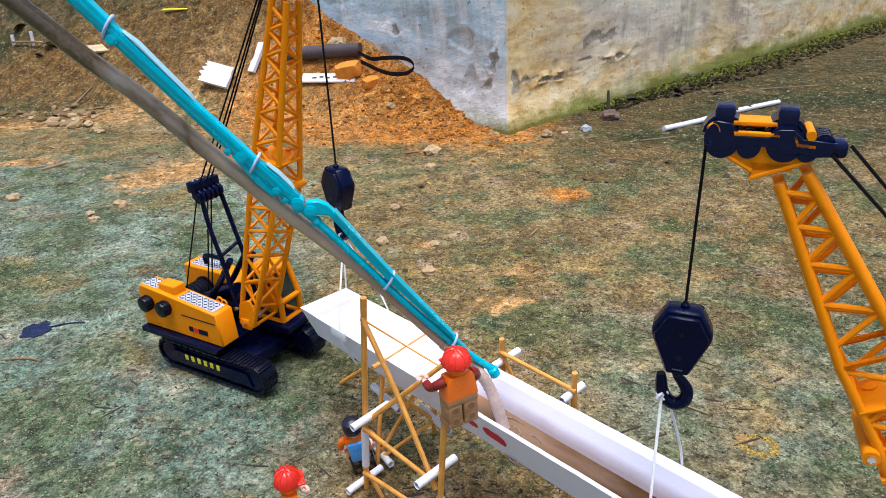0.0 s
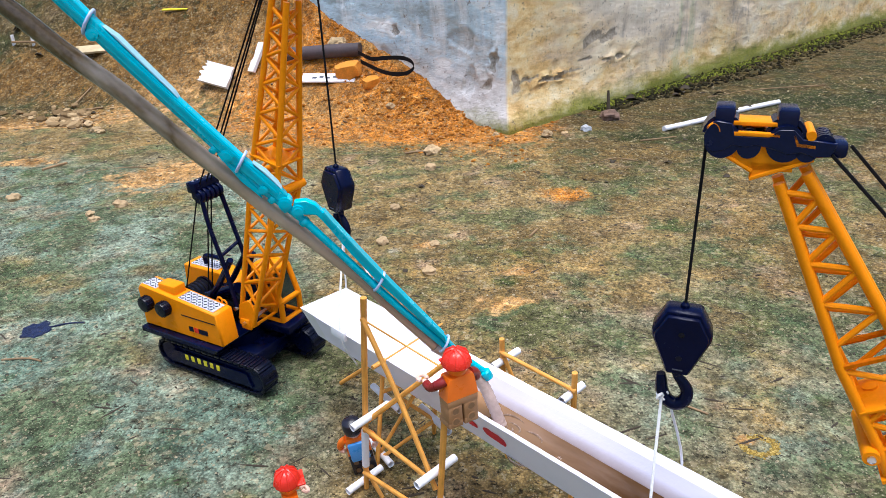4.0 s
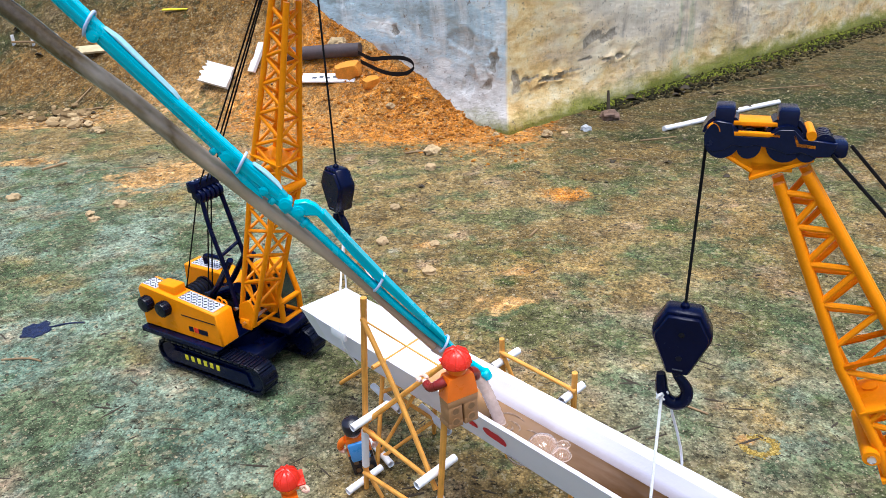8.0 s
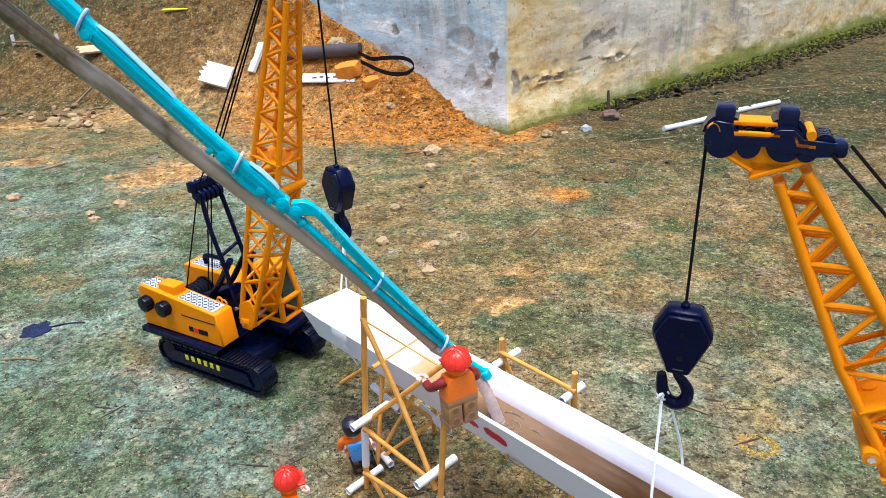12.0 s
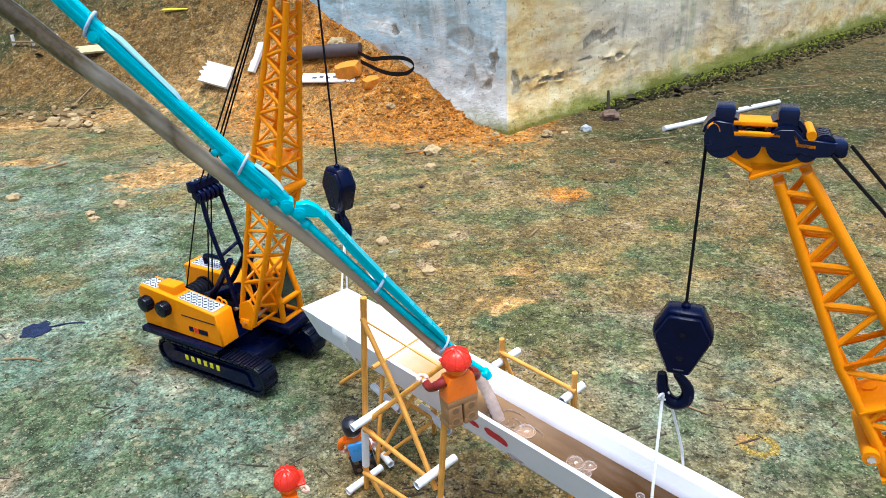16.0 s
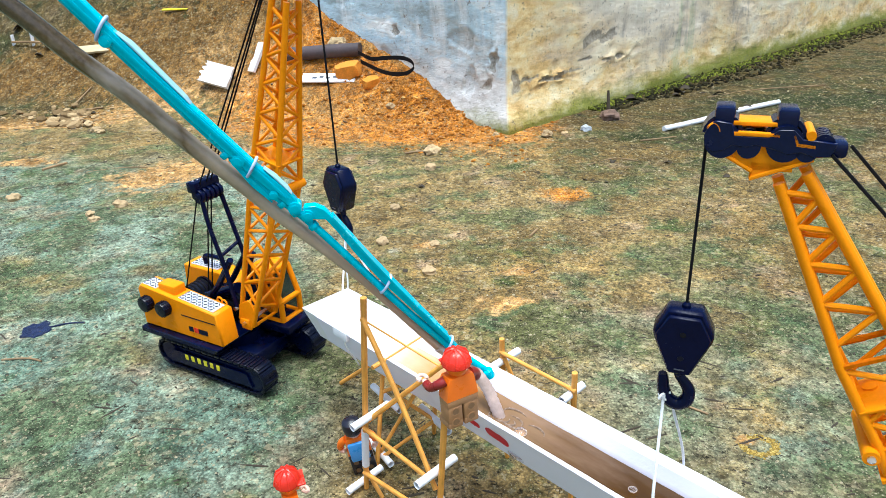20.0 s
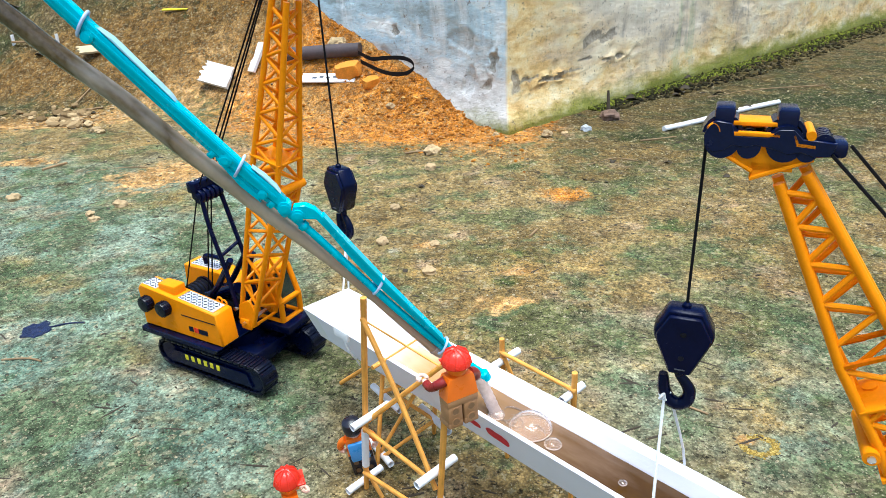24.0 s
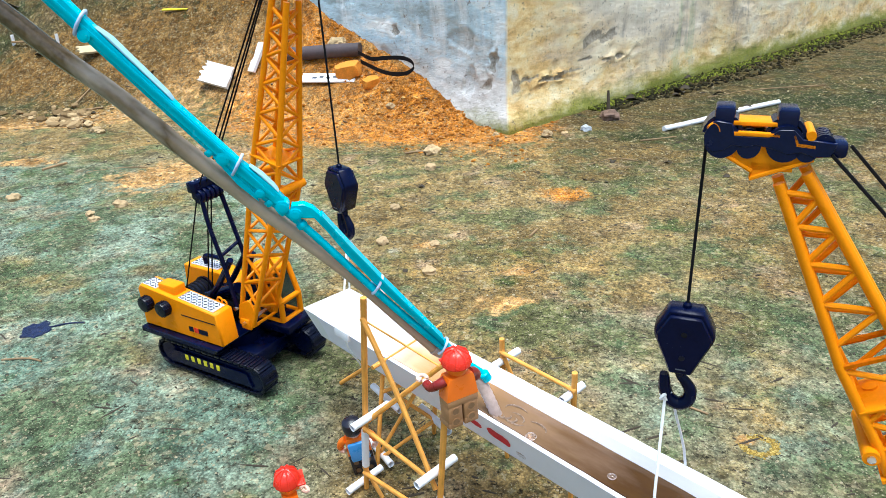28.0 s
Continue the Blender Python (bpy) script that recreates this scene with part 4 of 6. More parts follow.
    part("foot_pin", lathe(bmesh.new(), [(0.0014, -0.0155), (0.0014, 0.0155)], 12, Matrix.Translation((foot[0], 0, foot[1])) @ Matrix.Rotation(radians(-90), 4, "X")), CHROME, c, "bright steel pin")
    ax0 = (knee_v - Vector((foot[0], 0, foot[1]))).normalized()
    side0 = Vector((ax0.z, 0, -ax0.x))
    fv = Vector((foot[0], 0, foot[1]))
    for y in (-0.0128, 0.0112):
        outline = [fv + ax0 * a + side0 * b for a, b in ((-0.004, -0.0055), (-0.004, 0.0055), (0.012, 0.0078), (0.019, 0.0015), (0.019, -0.0015), (0.012, -0.0078))]
        part("foot_plate", prism(bmesh.new(), [(p.x, p.z) for p in outline], y, y + 0.0016, 0.0003), ORANGE, c, "orange plate at the boom's foot")
    gus = bmesh.new()
    ax = (knee_v - Vector((foot[0], 0, foot[1]))).normalized()
    dp_ = Vector((ax.z, 0, -ax.x))
    for s in (-1, 1):
        p = knee_v + dp_ * (s * 0.0115)
        lathe(gus, [(0.0028, -0.0125), (0.0028, 0.0125)], 14, Matrix.Translation(p) @ Matrix.Rotation(radians(-90), 4, "X"))
    box(gus, (-0.0108, -0.0112, -0.012), (0.0108, 0.0112, -0.0105), 0.0, Matrix.Translation(knee_v) @ Matrix((dp_, Vector((0, 1, 0)), ax)).transposed().to_4x4())
    part("knee_joint", gus, ORANGE, c, "orange pinned joint between boom sections")
    for s in (-1, 1):
        p = knee_v + dp_ * (s * 0.0115)
        part("bolt", lathe(bmesh.new(), [(0.0014, -0.0134), (0.0014, 0.0134)], 10, Matrix.Translation(p) @ Matrix.Rotation(radians(-90), 4, "X")), CHROME, c, "bright bolt head")
    up_ax = (Vector((top[0], 0, top[1])) - knee_v).normalized()
    flat = Matrix((Vector((up_ax.z, 0, -up_ax.x)), Vector((0, 1, 0)), up_ax)).transposed().to_4x4()
    plate = box(bmesh.new(), (-wide * 0.47, -wide * 0.47, 0.016), (wide * 0.47, wide * 0.47, 0.0172), 0.0003, Matrix.Translation(knee_v) @ flat)
    part("knee_plate", plate, ORANGE, c, "orange stiffening plate inside the boom")
    part("bolt", lathe(bmesh.new(), [(0.0026, 0.017), (0.0026, 0.018), (0.0014, 0.0182)], 12, Matrix.Translation(knee_v) @ flat @ Matrix.Translation((0.004, -0.004, 0))), ORANGE, c)
    boom_head(c, *rope)
    # gantry
    tipx, tipz = mast
    gantry = bmesh.new()
    for y in (-0.0095, 0.0095):
        sweep(gantry, curve_through([(0.012, y, 0.05), (0.73 * 0.012 + 0.27 * tipx, y, 0.65 * 0.05 + 0.35 * tipz), (0.27 * 0.012 + 0.73 * tipx, y, 0.28 * 0.05 + 0.72 * tipz), (tipx, y * 0.85, tipz)], 3), 0.0016, 8)
    sweep(gantry, [(0.0045, -0.0095, 0.088), (0.0035, 0.0095, 0.092)], 0.0013, 8)
    for y in (-0.0075, 0.0075):
        sweep(gantry, [(-0.03, y, 0.036), (-0.006, y, 0.062), (0.0115, y, 0.086)], 0.0022, 8)
    g = part("gantry", gantry, NAVY, c, "navy A-frame gantry")
    blk = box(bmesh.new(), (tipx - 0.006, -0.0105, tipz - 0.003), (tipx + 0.002, 0.0105, tipz + 0.0015), 0.0008)
    box(blk, (tipx - 0.009, -0.011, tipz + 0.001), (tipx - 0.001, 0.011, tipz + 0.0085), 0.001)
    top_block = part("gantry_block", blk, NAVY, g)
    for k in range(5):
        y = -0.008 + k * 0.004
        part("sheave", lathe(bmesh.new(), [(0.0048, y - 0.0012), (0.0052, y), (0.0048, y + 0.0012)], 16, Matrix.Translation((tipx - 0.0015, 0, tipz - 0.0015)) @ Matrix.Rotation(radians(-90), 4, "X")), NAVY, top_block)
        part("rivet", lathe(bmesh.new(), [(0.0008, 0), (0.0008, 0.0006), (0.0003, 0.0009)], 8, Matrix.Translation((tipx - 0.005, y, tipz + 0.0085))), CHROME, top_block)
    ram = sweep(bmesh.new(), [(-0.028, 0, 0.045), (0.006, 0, 0.06)], 0.004, 12)
    sweep(ram, [(0.004, 0.004, 0.056), (0.02, 0.006, 0.0875)], 0.0018, 8)
    part("boom_strut", ram, NAVY, c)
    part("strut_eye", lathe(bmesh.new(), [(0.0016, -0.012), (0.0016, -0.0095)], 10, Matrix.Translation((0.012, 0, 0.05)) @ Matrix.Rotation(radians(-90), 4, "X")), CHROME, c)
    # cords
    for dx, y, dz in stays:
        rod("stay_cord", (tipx - 0.003, y * 1.25, tipz + 0.004), (rope[0] + dx, y, rope[1] + dz), 0.00055, ROPE, c, sides=6)
    rod("hoist_cord", (-0.045, -0.004, 0.05), (tipx - 0.005, -0.006, tipz), 0.00055, ROPE, c, sides=6)
    rod("hoist_cord", (-0.03, 0.003, 0.048), (tipx - 0.004, 0.002, tipz), 0.00055, ROPE, c, sides=6)
    rod("hoist_cord", (-0.028, 0.005, 0.048), (tipx - 0.004, 0.005, tipz), 0.00055, ROPE, c, sides=6)
    return c


CRANE_A = pose(-0.1514, 0.4320, 0.0, 0, 0, -30.05)
crane_a = crane(CRANE_A, "orange toy crawler crane with black tracks holding the tray", (0.0215, 0.042), (0.0565, 0.147), (0.083, 0.2535), (0.1095, 0.262), 0.0246, 0.0135)
CRANE_B = pose(0.2149, 0.1597, 0.0, 0, 0, 158.0)
crane_b = crane(CRANE_B, "orange toy crawler crane, its boom reaching into the yard", (0.028, 0.042), (0.0638, 0.120), (0.1126, 0.2085), (0.1394, 0.2150), 0.0205, 0.0118, (-0.005, 0.102), 0.0222, ((-0.0359, 0.006, 0.0022), (-0.0425, -0.006, 0.0022)))


def hook_block(m, label, drop, yaw):
    """A hook on its cord; the origin is where the cord leaves the boom head; drop: to the block's top."""
    h = thing("crane_hook", m, label, "crane hook", "hooks carrying the tray")
    rod("cord", (0, 0, 0), (0, 0, -drop - 0.001), 0.00056, ROPE, h, sides=8)
    turn = Matrix.Translation((0, 0, -drop)) @ Matrix.Rotation(radians(yaw), 4, "Z")
    shape = [(-0.006, 0.0), (0.006, 0.0), (0.0106, -0.0085), (0.0103, -0.011), (0.0042, -0.0258), (-0.0042, -0.0258), (-0.0103, -0.011), (-0.0106, -0.0085)]
    body = part("block", prism(bmesh.new(), shape, -0.0042, 0.0042, 0.0007), NAVY, h, "navy plastic hook block", at=turn)
    part("cheek_plate", prism(bmesh.new(), [(p * 0.9, q * 0.92 - 0.0018) for p, q in shape], -0.0056, 0.0056, 0.0005), NAVY, body)
    part("cord_socket", lathe(bmesh.new(), [(0.0016, -0.0005), (0.0016, 0.0012), (0.0009, 0.002)], 12), NAVY, body)
    part("slot", box(bmesh.new(), (-0.0018, -0.0059, -0.0236), (0.0018, 0.0059, -0.0232)), SLATE, body)
    for z in (-0.0085, -0.0185):
        part("screw_hole", lathe(bmesh.new(), [(0.0007, -0.0058), (0.0011, -0.0058), (0.0011, 0.0058), (0.0007, 0.0058)], 12, Matrix.Translation((0, 0, z)) @ Matrix.Rotation(radians(-90), 4, "X")), BLACK, body)
    part("shank", lathe(bmesh.new(), [(0.0019, -0.0252), (0.0019, -0.0285), (0.0015, -0.0295)], 12), NAVY, body)
    j = [(0, 0, -0.0265), (0.0, 0, -0.0292), (0.0022, 0, -0.0318), (0.0044, 0, -0.0358), (0.0038, 0, -0.0402), (0.0006, 0, -0.0424), (-0.0030, 0, -0.0405), (-0.0048, 0, -0.0362), (-0.0053, 0, -0.0322), (-0.0056, 0, -0.0296)]
    pts = curve_through(j, 5)
    rr = [0.0013 + 0.0014 * math.sin(math.pi * min(1, max(0, (k / (len(pts) - 1) - 0.08) / 0.98))) ** 0.8 for k in range(len(pts))]
    part("hook", sweep(bmesh.new(), pts, rr, 10), NAVY, body, "dark hook")
    return h


HOOK_A = (-0.0590, 0.3712, 0.2665)
hook_a = hook_block(pose(*HOOK_A), "navy toy hook block hanging over the tray's end", 0.1025, -50)
HOOK_B = (0.0862, 0.2117, 0.2185)
hook_b = hook_block(pose(*HOOK_B), "large navy toy hook block slung with white string", 0.0622, -22)

# ---- the white tray ----
TRAY = Vector((-0.0901, 0.3690, 0.0))
ALONG, ACROSS = Vector((0.6807, -0.7325, 0)), Vector((0.7325, 0.6807, 0))
TRAY_POSE = Matrix.Translation(TRAY) @ Matrix((ALONG, ACROSS, Vector((0, 0, 1)))).transposed().to_4x4()
TRAY_LEN = 0.37


def tray():
    """A tapered foam tray, its floor rising to the closed end; local x along, y across, z up."""
    t = thing("white_tray", TRAY_POSE, "long white foam tray hung from two cranes, filling with muddy liquid", "tray")

    def floor_at(x):
        return 0.0565 + 0.0125 * max(0.0, min(1.0, (0.185 - x) / 0.15))

    def section(x):
        f = floor_at(x)
        u = 0.0252 + 0.4 * (f - 0.061)
        wob = 0.00035 * noise.noise(Vector((x * 60, 1, 0)))
        return [(0.0, 0.075 + wob), (0.0084, 0.0525), (0.0292, 0.0525), (0.0352 + wob, 0.075), (0.0308 + wob, 0.0752), (0.0296, 0.0744), (u, f), (0.0100, f), (0.0024 + wob, 0.0748)]

    xs = [0.014 + (TRAY_LEN - 0.018) * k / 60 for k in range(61)]
    bm = bmesh.new()
    rings = [[Vector((x, y, z)) for y, z in section(x)] for x in xs]
    ring_loft(bm, rings)
    part("trough", bm, TRAY_FOAM, t, "white foam trough with sloping sides", smooth=30)
    for x0, x1, sk in ((0.0, 0.0142, 0.003), (TRAY_LEN - 0.006, TRAY_LEN, -0.003)):
        end = bmesh.new()
        def cap(x, dx, z1):
            return [Vector((x, 0.0, 0.0752)), Vector((x + dx, 0.0084, 0.0525)), Vector((x + dx, 0.0292, 0.0525)), Vector((x, 0.0352, 0.0752))]
        a, b = (cap(x0, sk, 0), cap(x1, 0, 0)) if x0 == 0 else (cap(x0, 0, 0), cap(x1, sk, 0))
        ring_loft(end, [a, b])
        bmesh.ops.recalc_face_normals(end, faces=end.faces[:])
        part("end_block", end, FOAM, t, smooth=0)
    # red print on the near side, following its slope
    for x0, w, lift in ((0.1385, 0.009, 0.0025), (0.1515, 0.0145, 0.0035)):
        blot = bmesh.new()
        ring = []
        for k in range(20):
            a = 2 * math.pi * k / 20
            px = x0 + w * 0.5 * (1 + math.copysign(abs(math.cos(a)) ** 0.6, math.cos(a)))
            pz = 0.0640 + lift * math.copysign(abs(math.sin(a)) ** 0.7, math.sin(a)) * (1 + 0.25 * noise.noise(Vector((k * 0.7, x0 * 50, 0)))) - (px - x0 - w / 2) * 0.05
            ring.append(Vector((px, (0.075 - pz) * 0.3733 - 0.0002, pz)))
        f = blot.faces.new([blot.verts.new(p) for p in ring])
        ex = bmesh.ops.inset_region(blot, faces=[f], thickness=0.001)
        part("red_print", blot, RED, t, "worn red printed mark", smooth=0)
    tape = box(bmesh.new(), (0.034, -0.0012, 0.0705), (0.047, 0.0012, 0.0765), 0.0004)
    part("white_tape", tape, PAPER, t, "strip of white tape at the rim")
    return t


tray_ob = tray()


def liquid():
    q = thing("muddy_liquid", TRAY_POSE, "glossy muddy brown liquid rising in the tray", "liquid")
    bm = bmesh.new()
    nx, ny = 120, 10
    grid = [[Vector((0.012 + (TRAY_LEN - 0.016) * i / nx, 0.0082 + 0.0205 * j / ny, 0.0002 * noise.noise(Vector((i * 0.22, j * 0.5, 0))))) for j in range(ny + 1)] for i in range(nx + 1)]
    top = [[bm.verts.new(p) for p in r] for r in grid]
    low = [[bm.verts.new(p - Vector((0, 0, 0.0012))) for p in (r[0], r[-1])] for r in grid]
    for i in range(nx):
        for j in range(ny):
            bm.faces.new((top[i][j], top[i + 1][j], top[i + 1][j + 1], top[i][j + 1]))
        bm.faces.new((low[i][0], low[i][1], low[i + 1][1], low[i + 1][0]))
        bm.faces.new((top[i][0], low[i][0], low[i + 1][0], top[i + 1][0]))
        bm.faces.new((top[i][-1], top[i + 1][-1], low[i + 1][1], low[i][1]))
    part("surface", bm, LIQUID, q, smooth=60)
    rng = random.Random(31)
    for k in range(7):
        cx, cy, rad, a0 = rng.uniform(0.152, 0.188), rng.uniform(0.0125, 0.0215), rng.uniform(0.002, 0.006), rng.uniform(0, 6.3)
        arc = [(cx + 1.5 * rad * math.cos(a0 + 0.22 * i), cy + 0.8 * rad * math.sin(a0 + 0.22 * i), 0.0001) for i in range(13)]
        part("froth_streak", sweep(bmesh.new(), arc, [0.0001 + 0.0005 * math.sin(math.pi * i / 12) for i in range(13)], 6), SWIRL, q, "pale curl of froth on the liquid")
    return q


liquid_ob = liquid()


def bubble(r, flat):
    """A soap bubble's dome, a thin film with two sides."""
    bm = bmesh.new()
    prof = [(r * math.cos(radians(a)), flat * r * math.sin(radians(a))) for a in range(-20, 90, 10)] + [(r * 0.02, flat * r)]
    skin = [(p * 0.93, q * 0.93) for p, q in prof]
    lathe(bm, prof + skin[::-1] + [prof[0]], 24, caps=False)
    bmesh.ops.recalc_face_normals(bm, faces=bm.faces[:])
    ob = part("bubble", bm, BUBBLE, None, smooth=60)
    ob.visible_shadow = False
    return tagged(ob, "clear bubble floating on the muddy liquid", "bubble", "bubbles in the tray")


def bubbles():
    """Bubbles that rise by the hose, drift along the tray and, in place of bursting, sink under the surface; rows:
    radius, from, to, along at both, across.
    """
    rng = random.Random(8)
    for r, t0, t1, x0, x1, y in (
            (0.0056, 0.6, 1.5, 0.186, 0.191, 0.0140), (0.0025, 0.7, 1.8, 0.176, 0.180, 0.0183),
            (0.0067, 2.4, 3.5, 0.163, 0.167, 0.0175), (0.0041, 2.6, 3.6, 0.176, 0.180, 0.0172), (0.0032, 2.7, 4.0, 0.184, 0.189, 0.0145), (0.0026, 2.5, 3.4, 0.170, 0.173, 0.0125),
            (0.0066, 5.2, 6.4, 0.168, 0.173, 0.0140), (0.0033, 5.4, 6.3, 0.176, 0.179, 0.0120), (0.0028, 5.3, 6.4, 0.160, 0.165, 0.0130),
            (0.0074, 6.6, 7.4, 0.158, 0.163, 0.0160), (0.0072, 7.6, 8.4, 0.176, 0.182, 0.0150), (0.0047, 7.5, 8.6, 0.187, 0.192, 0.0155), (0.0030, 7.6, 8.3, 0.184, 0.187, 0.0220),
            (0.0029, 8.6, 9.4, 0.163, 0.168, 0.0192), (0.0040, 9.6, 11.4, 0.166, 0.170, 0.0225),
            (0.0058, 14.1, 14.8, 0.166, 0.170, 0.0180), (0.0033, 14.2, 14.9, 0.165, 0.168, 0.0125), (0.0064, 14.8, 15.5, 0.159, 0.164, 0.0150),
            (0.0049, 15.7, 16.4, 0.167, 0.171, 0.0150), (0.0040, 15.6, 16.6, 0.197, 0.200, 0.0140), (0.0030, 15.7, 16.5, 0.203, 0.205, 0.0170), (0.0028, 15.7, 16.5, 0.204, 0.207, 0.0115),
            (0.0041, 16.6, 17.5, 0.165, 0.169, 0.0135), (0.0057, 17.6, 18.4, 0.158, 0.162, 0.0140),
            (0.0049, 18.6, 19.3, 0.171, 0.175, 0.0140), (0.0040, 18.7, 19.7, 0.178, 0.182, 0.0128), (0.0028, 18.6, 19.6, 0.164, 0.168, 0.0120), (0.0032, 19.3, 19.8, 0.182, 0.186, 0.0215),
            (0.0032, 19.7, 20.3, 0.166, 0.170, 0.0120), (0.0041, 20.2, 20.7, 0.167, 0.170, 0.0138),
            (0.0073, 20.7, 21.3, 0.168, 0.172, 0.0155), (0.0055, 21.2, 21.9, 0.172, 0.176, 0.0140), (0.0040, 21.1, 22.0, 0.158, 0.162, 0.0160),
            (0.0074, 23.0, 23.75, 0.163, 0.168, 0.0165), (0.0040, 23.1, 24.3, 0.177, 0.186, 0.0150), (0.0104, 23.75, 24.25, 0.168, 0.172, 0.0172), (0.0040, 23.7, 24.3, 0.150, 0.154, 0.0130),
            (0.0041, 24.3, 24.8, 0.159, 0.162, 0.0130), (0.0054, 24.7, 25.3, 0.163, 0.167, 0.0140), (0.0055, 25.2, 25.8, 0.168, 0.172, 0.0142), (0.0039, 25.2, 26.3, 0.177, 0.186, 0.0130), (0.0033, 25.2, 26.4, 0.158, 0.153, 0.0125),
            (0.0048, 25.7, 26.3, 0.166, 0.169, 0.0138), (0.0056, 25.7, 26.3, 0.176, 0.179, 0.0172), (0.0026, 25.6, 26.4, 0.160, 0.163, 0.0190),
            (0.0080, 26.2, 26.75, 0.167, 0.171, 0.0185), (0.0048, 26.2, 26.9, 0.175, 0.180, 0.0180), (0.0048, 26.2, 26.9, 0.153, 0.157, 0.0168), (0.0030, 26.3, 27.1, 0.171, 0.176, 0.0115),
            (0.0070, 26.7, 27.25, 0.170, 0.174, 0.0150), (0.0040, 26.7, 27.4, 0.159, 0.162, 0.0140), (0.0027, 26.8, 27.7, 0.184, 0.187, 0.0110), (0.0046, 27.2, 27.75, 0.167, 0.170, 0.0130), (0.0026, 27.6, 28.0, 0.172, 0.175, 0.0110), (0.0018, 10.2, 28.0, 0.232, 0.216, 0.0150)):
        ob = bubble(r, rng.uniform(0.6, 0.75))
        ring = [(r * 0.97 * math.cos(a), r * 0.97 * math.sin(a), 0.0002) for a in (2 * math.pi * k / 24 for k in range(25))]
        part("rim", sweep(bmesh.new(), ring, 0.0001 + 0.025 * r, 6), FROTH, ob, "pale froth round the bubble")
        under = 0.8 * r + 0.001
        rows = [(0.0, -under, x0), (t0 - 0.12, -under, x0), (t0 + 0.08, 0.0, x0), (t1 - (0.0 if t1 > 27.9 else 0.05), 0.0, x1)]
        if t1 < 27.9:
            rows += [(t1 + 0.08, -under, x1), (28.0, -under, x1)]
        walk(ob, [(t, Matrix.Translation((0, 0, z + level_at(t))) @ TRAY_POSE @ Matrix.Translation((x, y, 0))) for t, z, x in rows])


def sling(origin, knots, label):
    """String loops from a hook to the tray's rims."""
    s = thing("string_sling", Matrix.Translation(origin), label, "string", "slings carrying the tray")
    for pts in knots:
        pts = [Vector(p) - Vector(origin) for p in pts]
        part("strand", sweep(bmesh.new(), curve_through(pts, 4), 0.00058, 7), STRING, s)
    bm = bmesh.new()
    for k in range(5):
        v = Vector((0.0012 * math.sin(k * 2.1), 0.001 * math.cos(k * 1.7), 0.0012 * math.sin(k * 3.3)))
        c = [v + Vector((0.0013 * math.cos(a), 0.0011 * math.sin(a + k), 0.0012 * math.sin(a))) for a in (2 * math.pi * i / 8 for i in range(9))]
        sweep(bm, c, 0.0006, 5)
    part("knot", bm, STRING, s)
    return s


def tray_point(x, y, z):
    return TRAY_POSE @ Vector((x, y, z))


ha = Vector((HOOK_A[0], HOOK_A[1], HOOK_A[2] - 0.1025 - 0.0420))
sling_a = sling(ha, [[ha, lerp(ha, tray_point(0.0, 0.0345, 0.076), 0.5) + Vector((0, 0, -0.002)), tray_point(0.0, 0.0352, 0.0757), tray_point(0.0035, 0.030, 0.049)],
                     [ha, tray_point(0.042, 0.0356, 0.0757), tray_point(0.0425, 0.0306, 0.049)],
                     [ha, tray_point(0.043, -0.0006, 0.0757), tray_point(0.0435, 0.0082, 0.049)]], "white string sling tied to the tray's end")
hb = Vector((HOOK_B[0] - 0.0048, HOOK_B[1], HOOK_B[2] - 0.0622 - 0.0385))
sling_b = sling(hb, [[hb, tray_point(0.2425, -0.0008, 0.0757), tray_point(0.243, 0.0082, 0.049)],
                     [hb + Vector((0.0035, 0.001, -0.003)), tray_point(0.2362, 0.0357, 0.0757), tray_point(0.2365, 0.030, 0.049)]], "white string sling knotted on the hook")

# ---- scaffolds of sticks ----
def stick(parent, a, b, r=0.0014, bend=0.0):
    rod("stick", a, b, r, WOOD, parent, r2=r * 0.92, sides=9, bend=bend)


def sleeve(parent, a, b, r=0.0021):
    a, b = Vector(a), Vector(b)
    m = Matrix.Translation(a) @ (b - a).to_track_quat("Z", "Y").to_matrix().to_4x4()
    ln = (b - a).length
    bm = bmesh.new()
    lathe(bm, [(r * 0.72, 0.0005), (r, 0.0), (r, ln), (r * 0.72, ln - 0.0005), (r * 0.7, 0.001)], 14, m, caps=False)
    part("white_sleeve", bm, PAPER, parent, "white paper tube on the stick")


front = thing("stick_scaffold", pose(0, 0, 0), "scaffold of bamboo sticks and white paper tubes before the tray", "scaffold", "stick scaffolds")
stick(front, (-0.0386, 0.2828, 0.1270), (-0.0488, 0.2938, -0.001), 0.00165)
stick(front, (-0.0024, 0.2438, 0.0850), (-0.0088, 0.2508, -0.001), 0.0016)
stick(front, (-0.0403, 0.2830, 0.1159), (-0.0082, 0.2484, 0.0395), 0.0014, 0.0012)
stick(front, (-0.0457, 0.2890, 0.0449), (-0.0119, 0.2525, 0.0431), 0.0013)
stick(front, (-0.0488, 0.2920, 0.0119), (-0.0105, 0.2515, 0.0186), 0.0013)
stick(front, (-0.0491, 0.2955, 0.0132), (-0.0390, 0.2855, -0.001), 0.0013)
stick(front, (-0.0392, 0.2834, 0.1140), (-0.0023, 0.2450, 0.1113), 0.0005)
stick(front, (-0.0471, 0.2910, 0.0453), (0.0002, 0.2625, 0.1030), 0.0014)
sleeve(front, (-0.0505, 0.2790, 0.0532), (-0.0326, 0.2957, 0.0549))
sleeve(front, (-0.0585, 0.2875, 0.0024), (-0.0406, 0.3041, 0.0040))
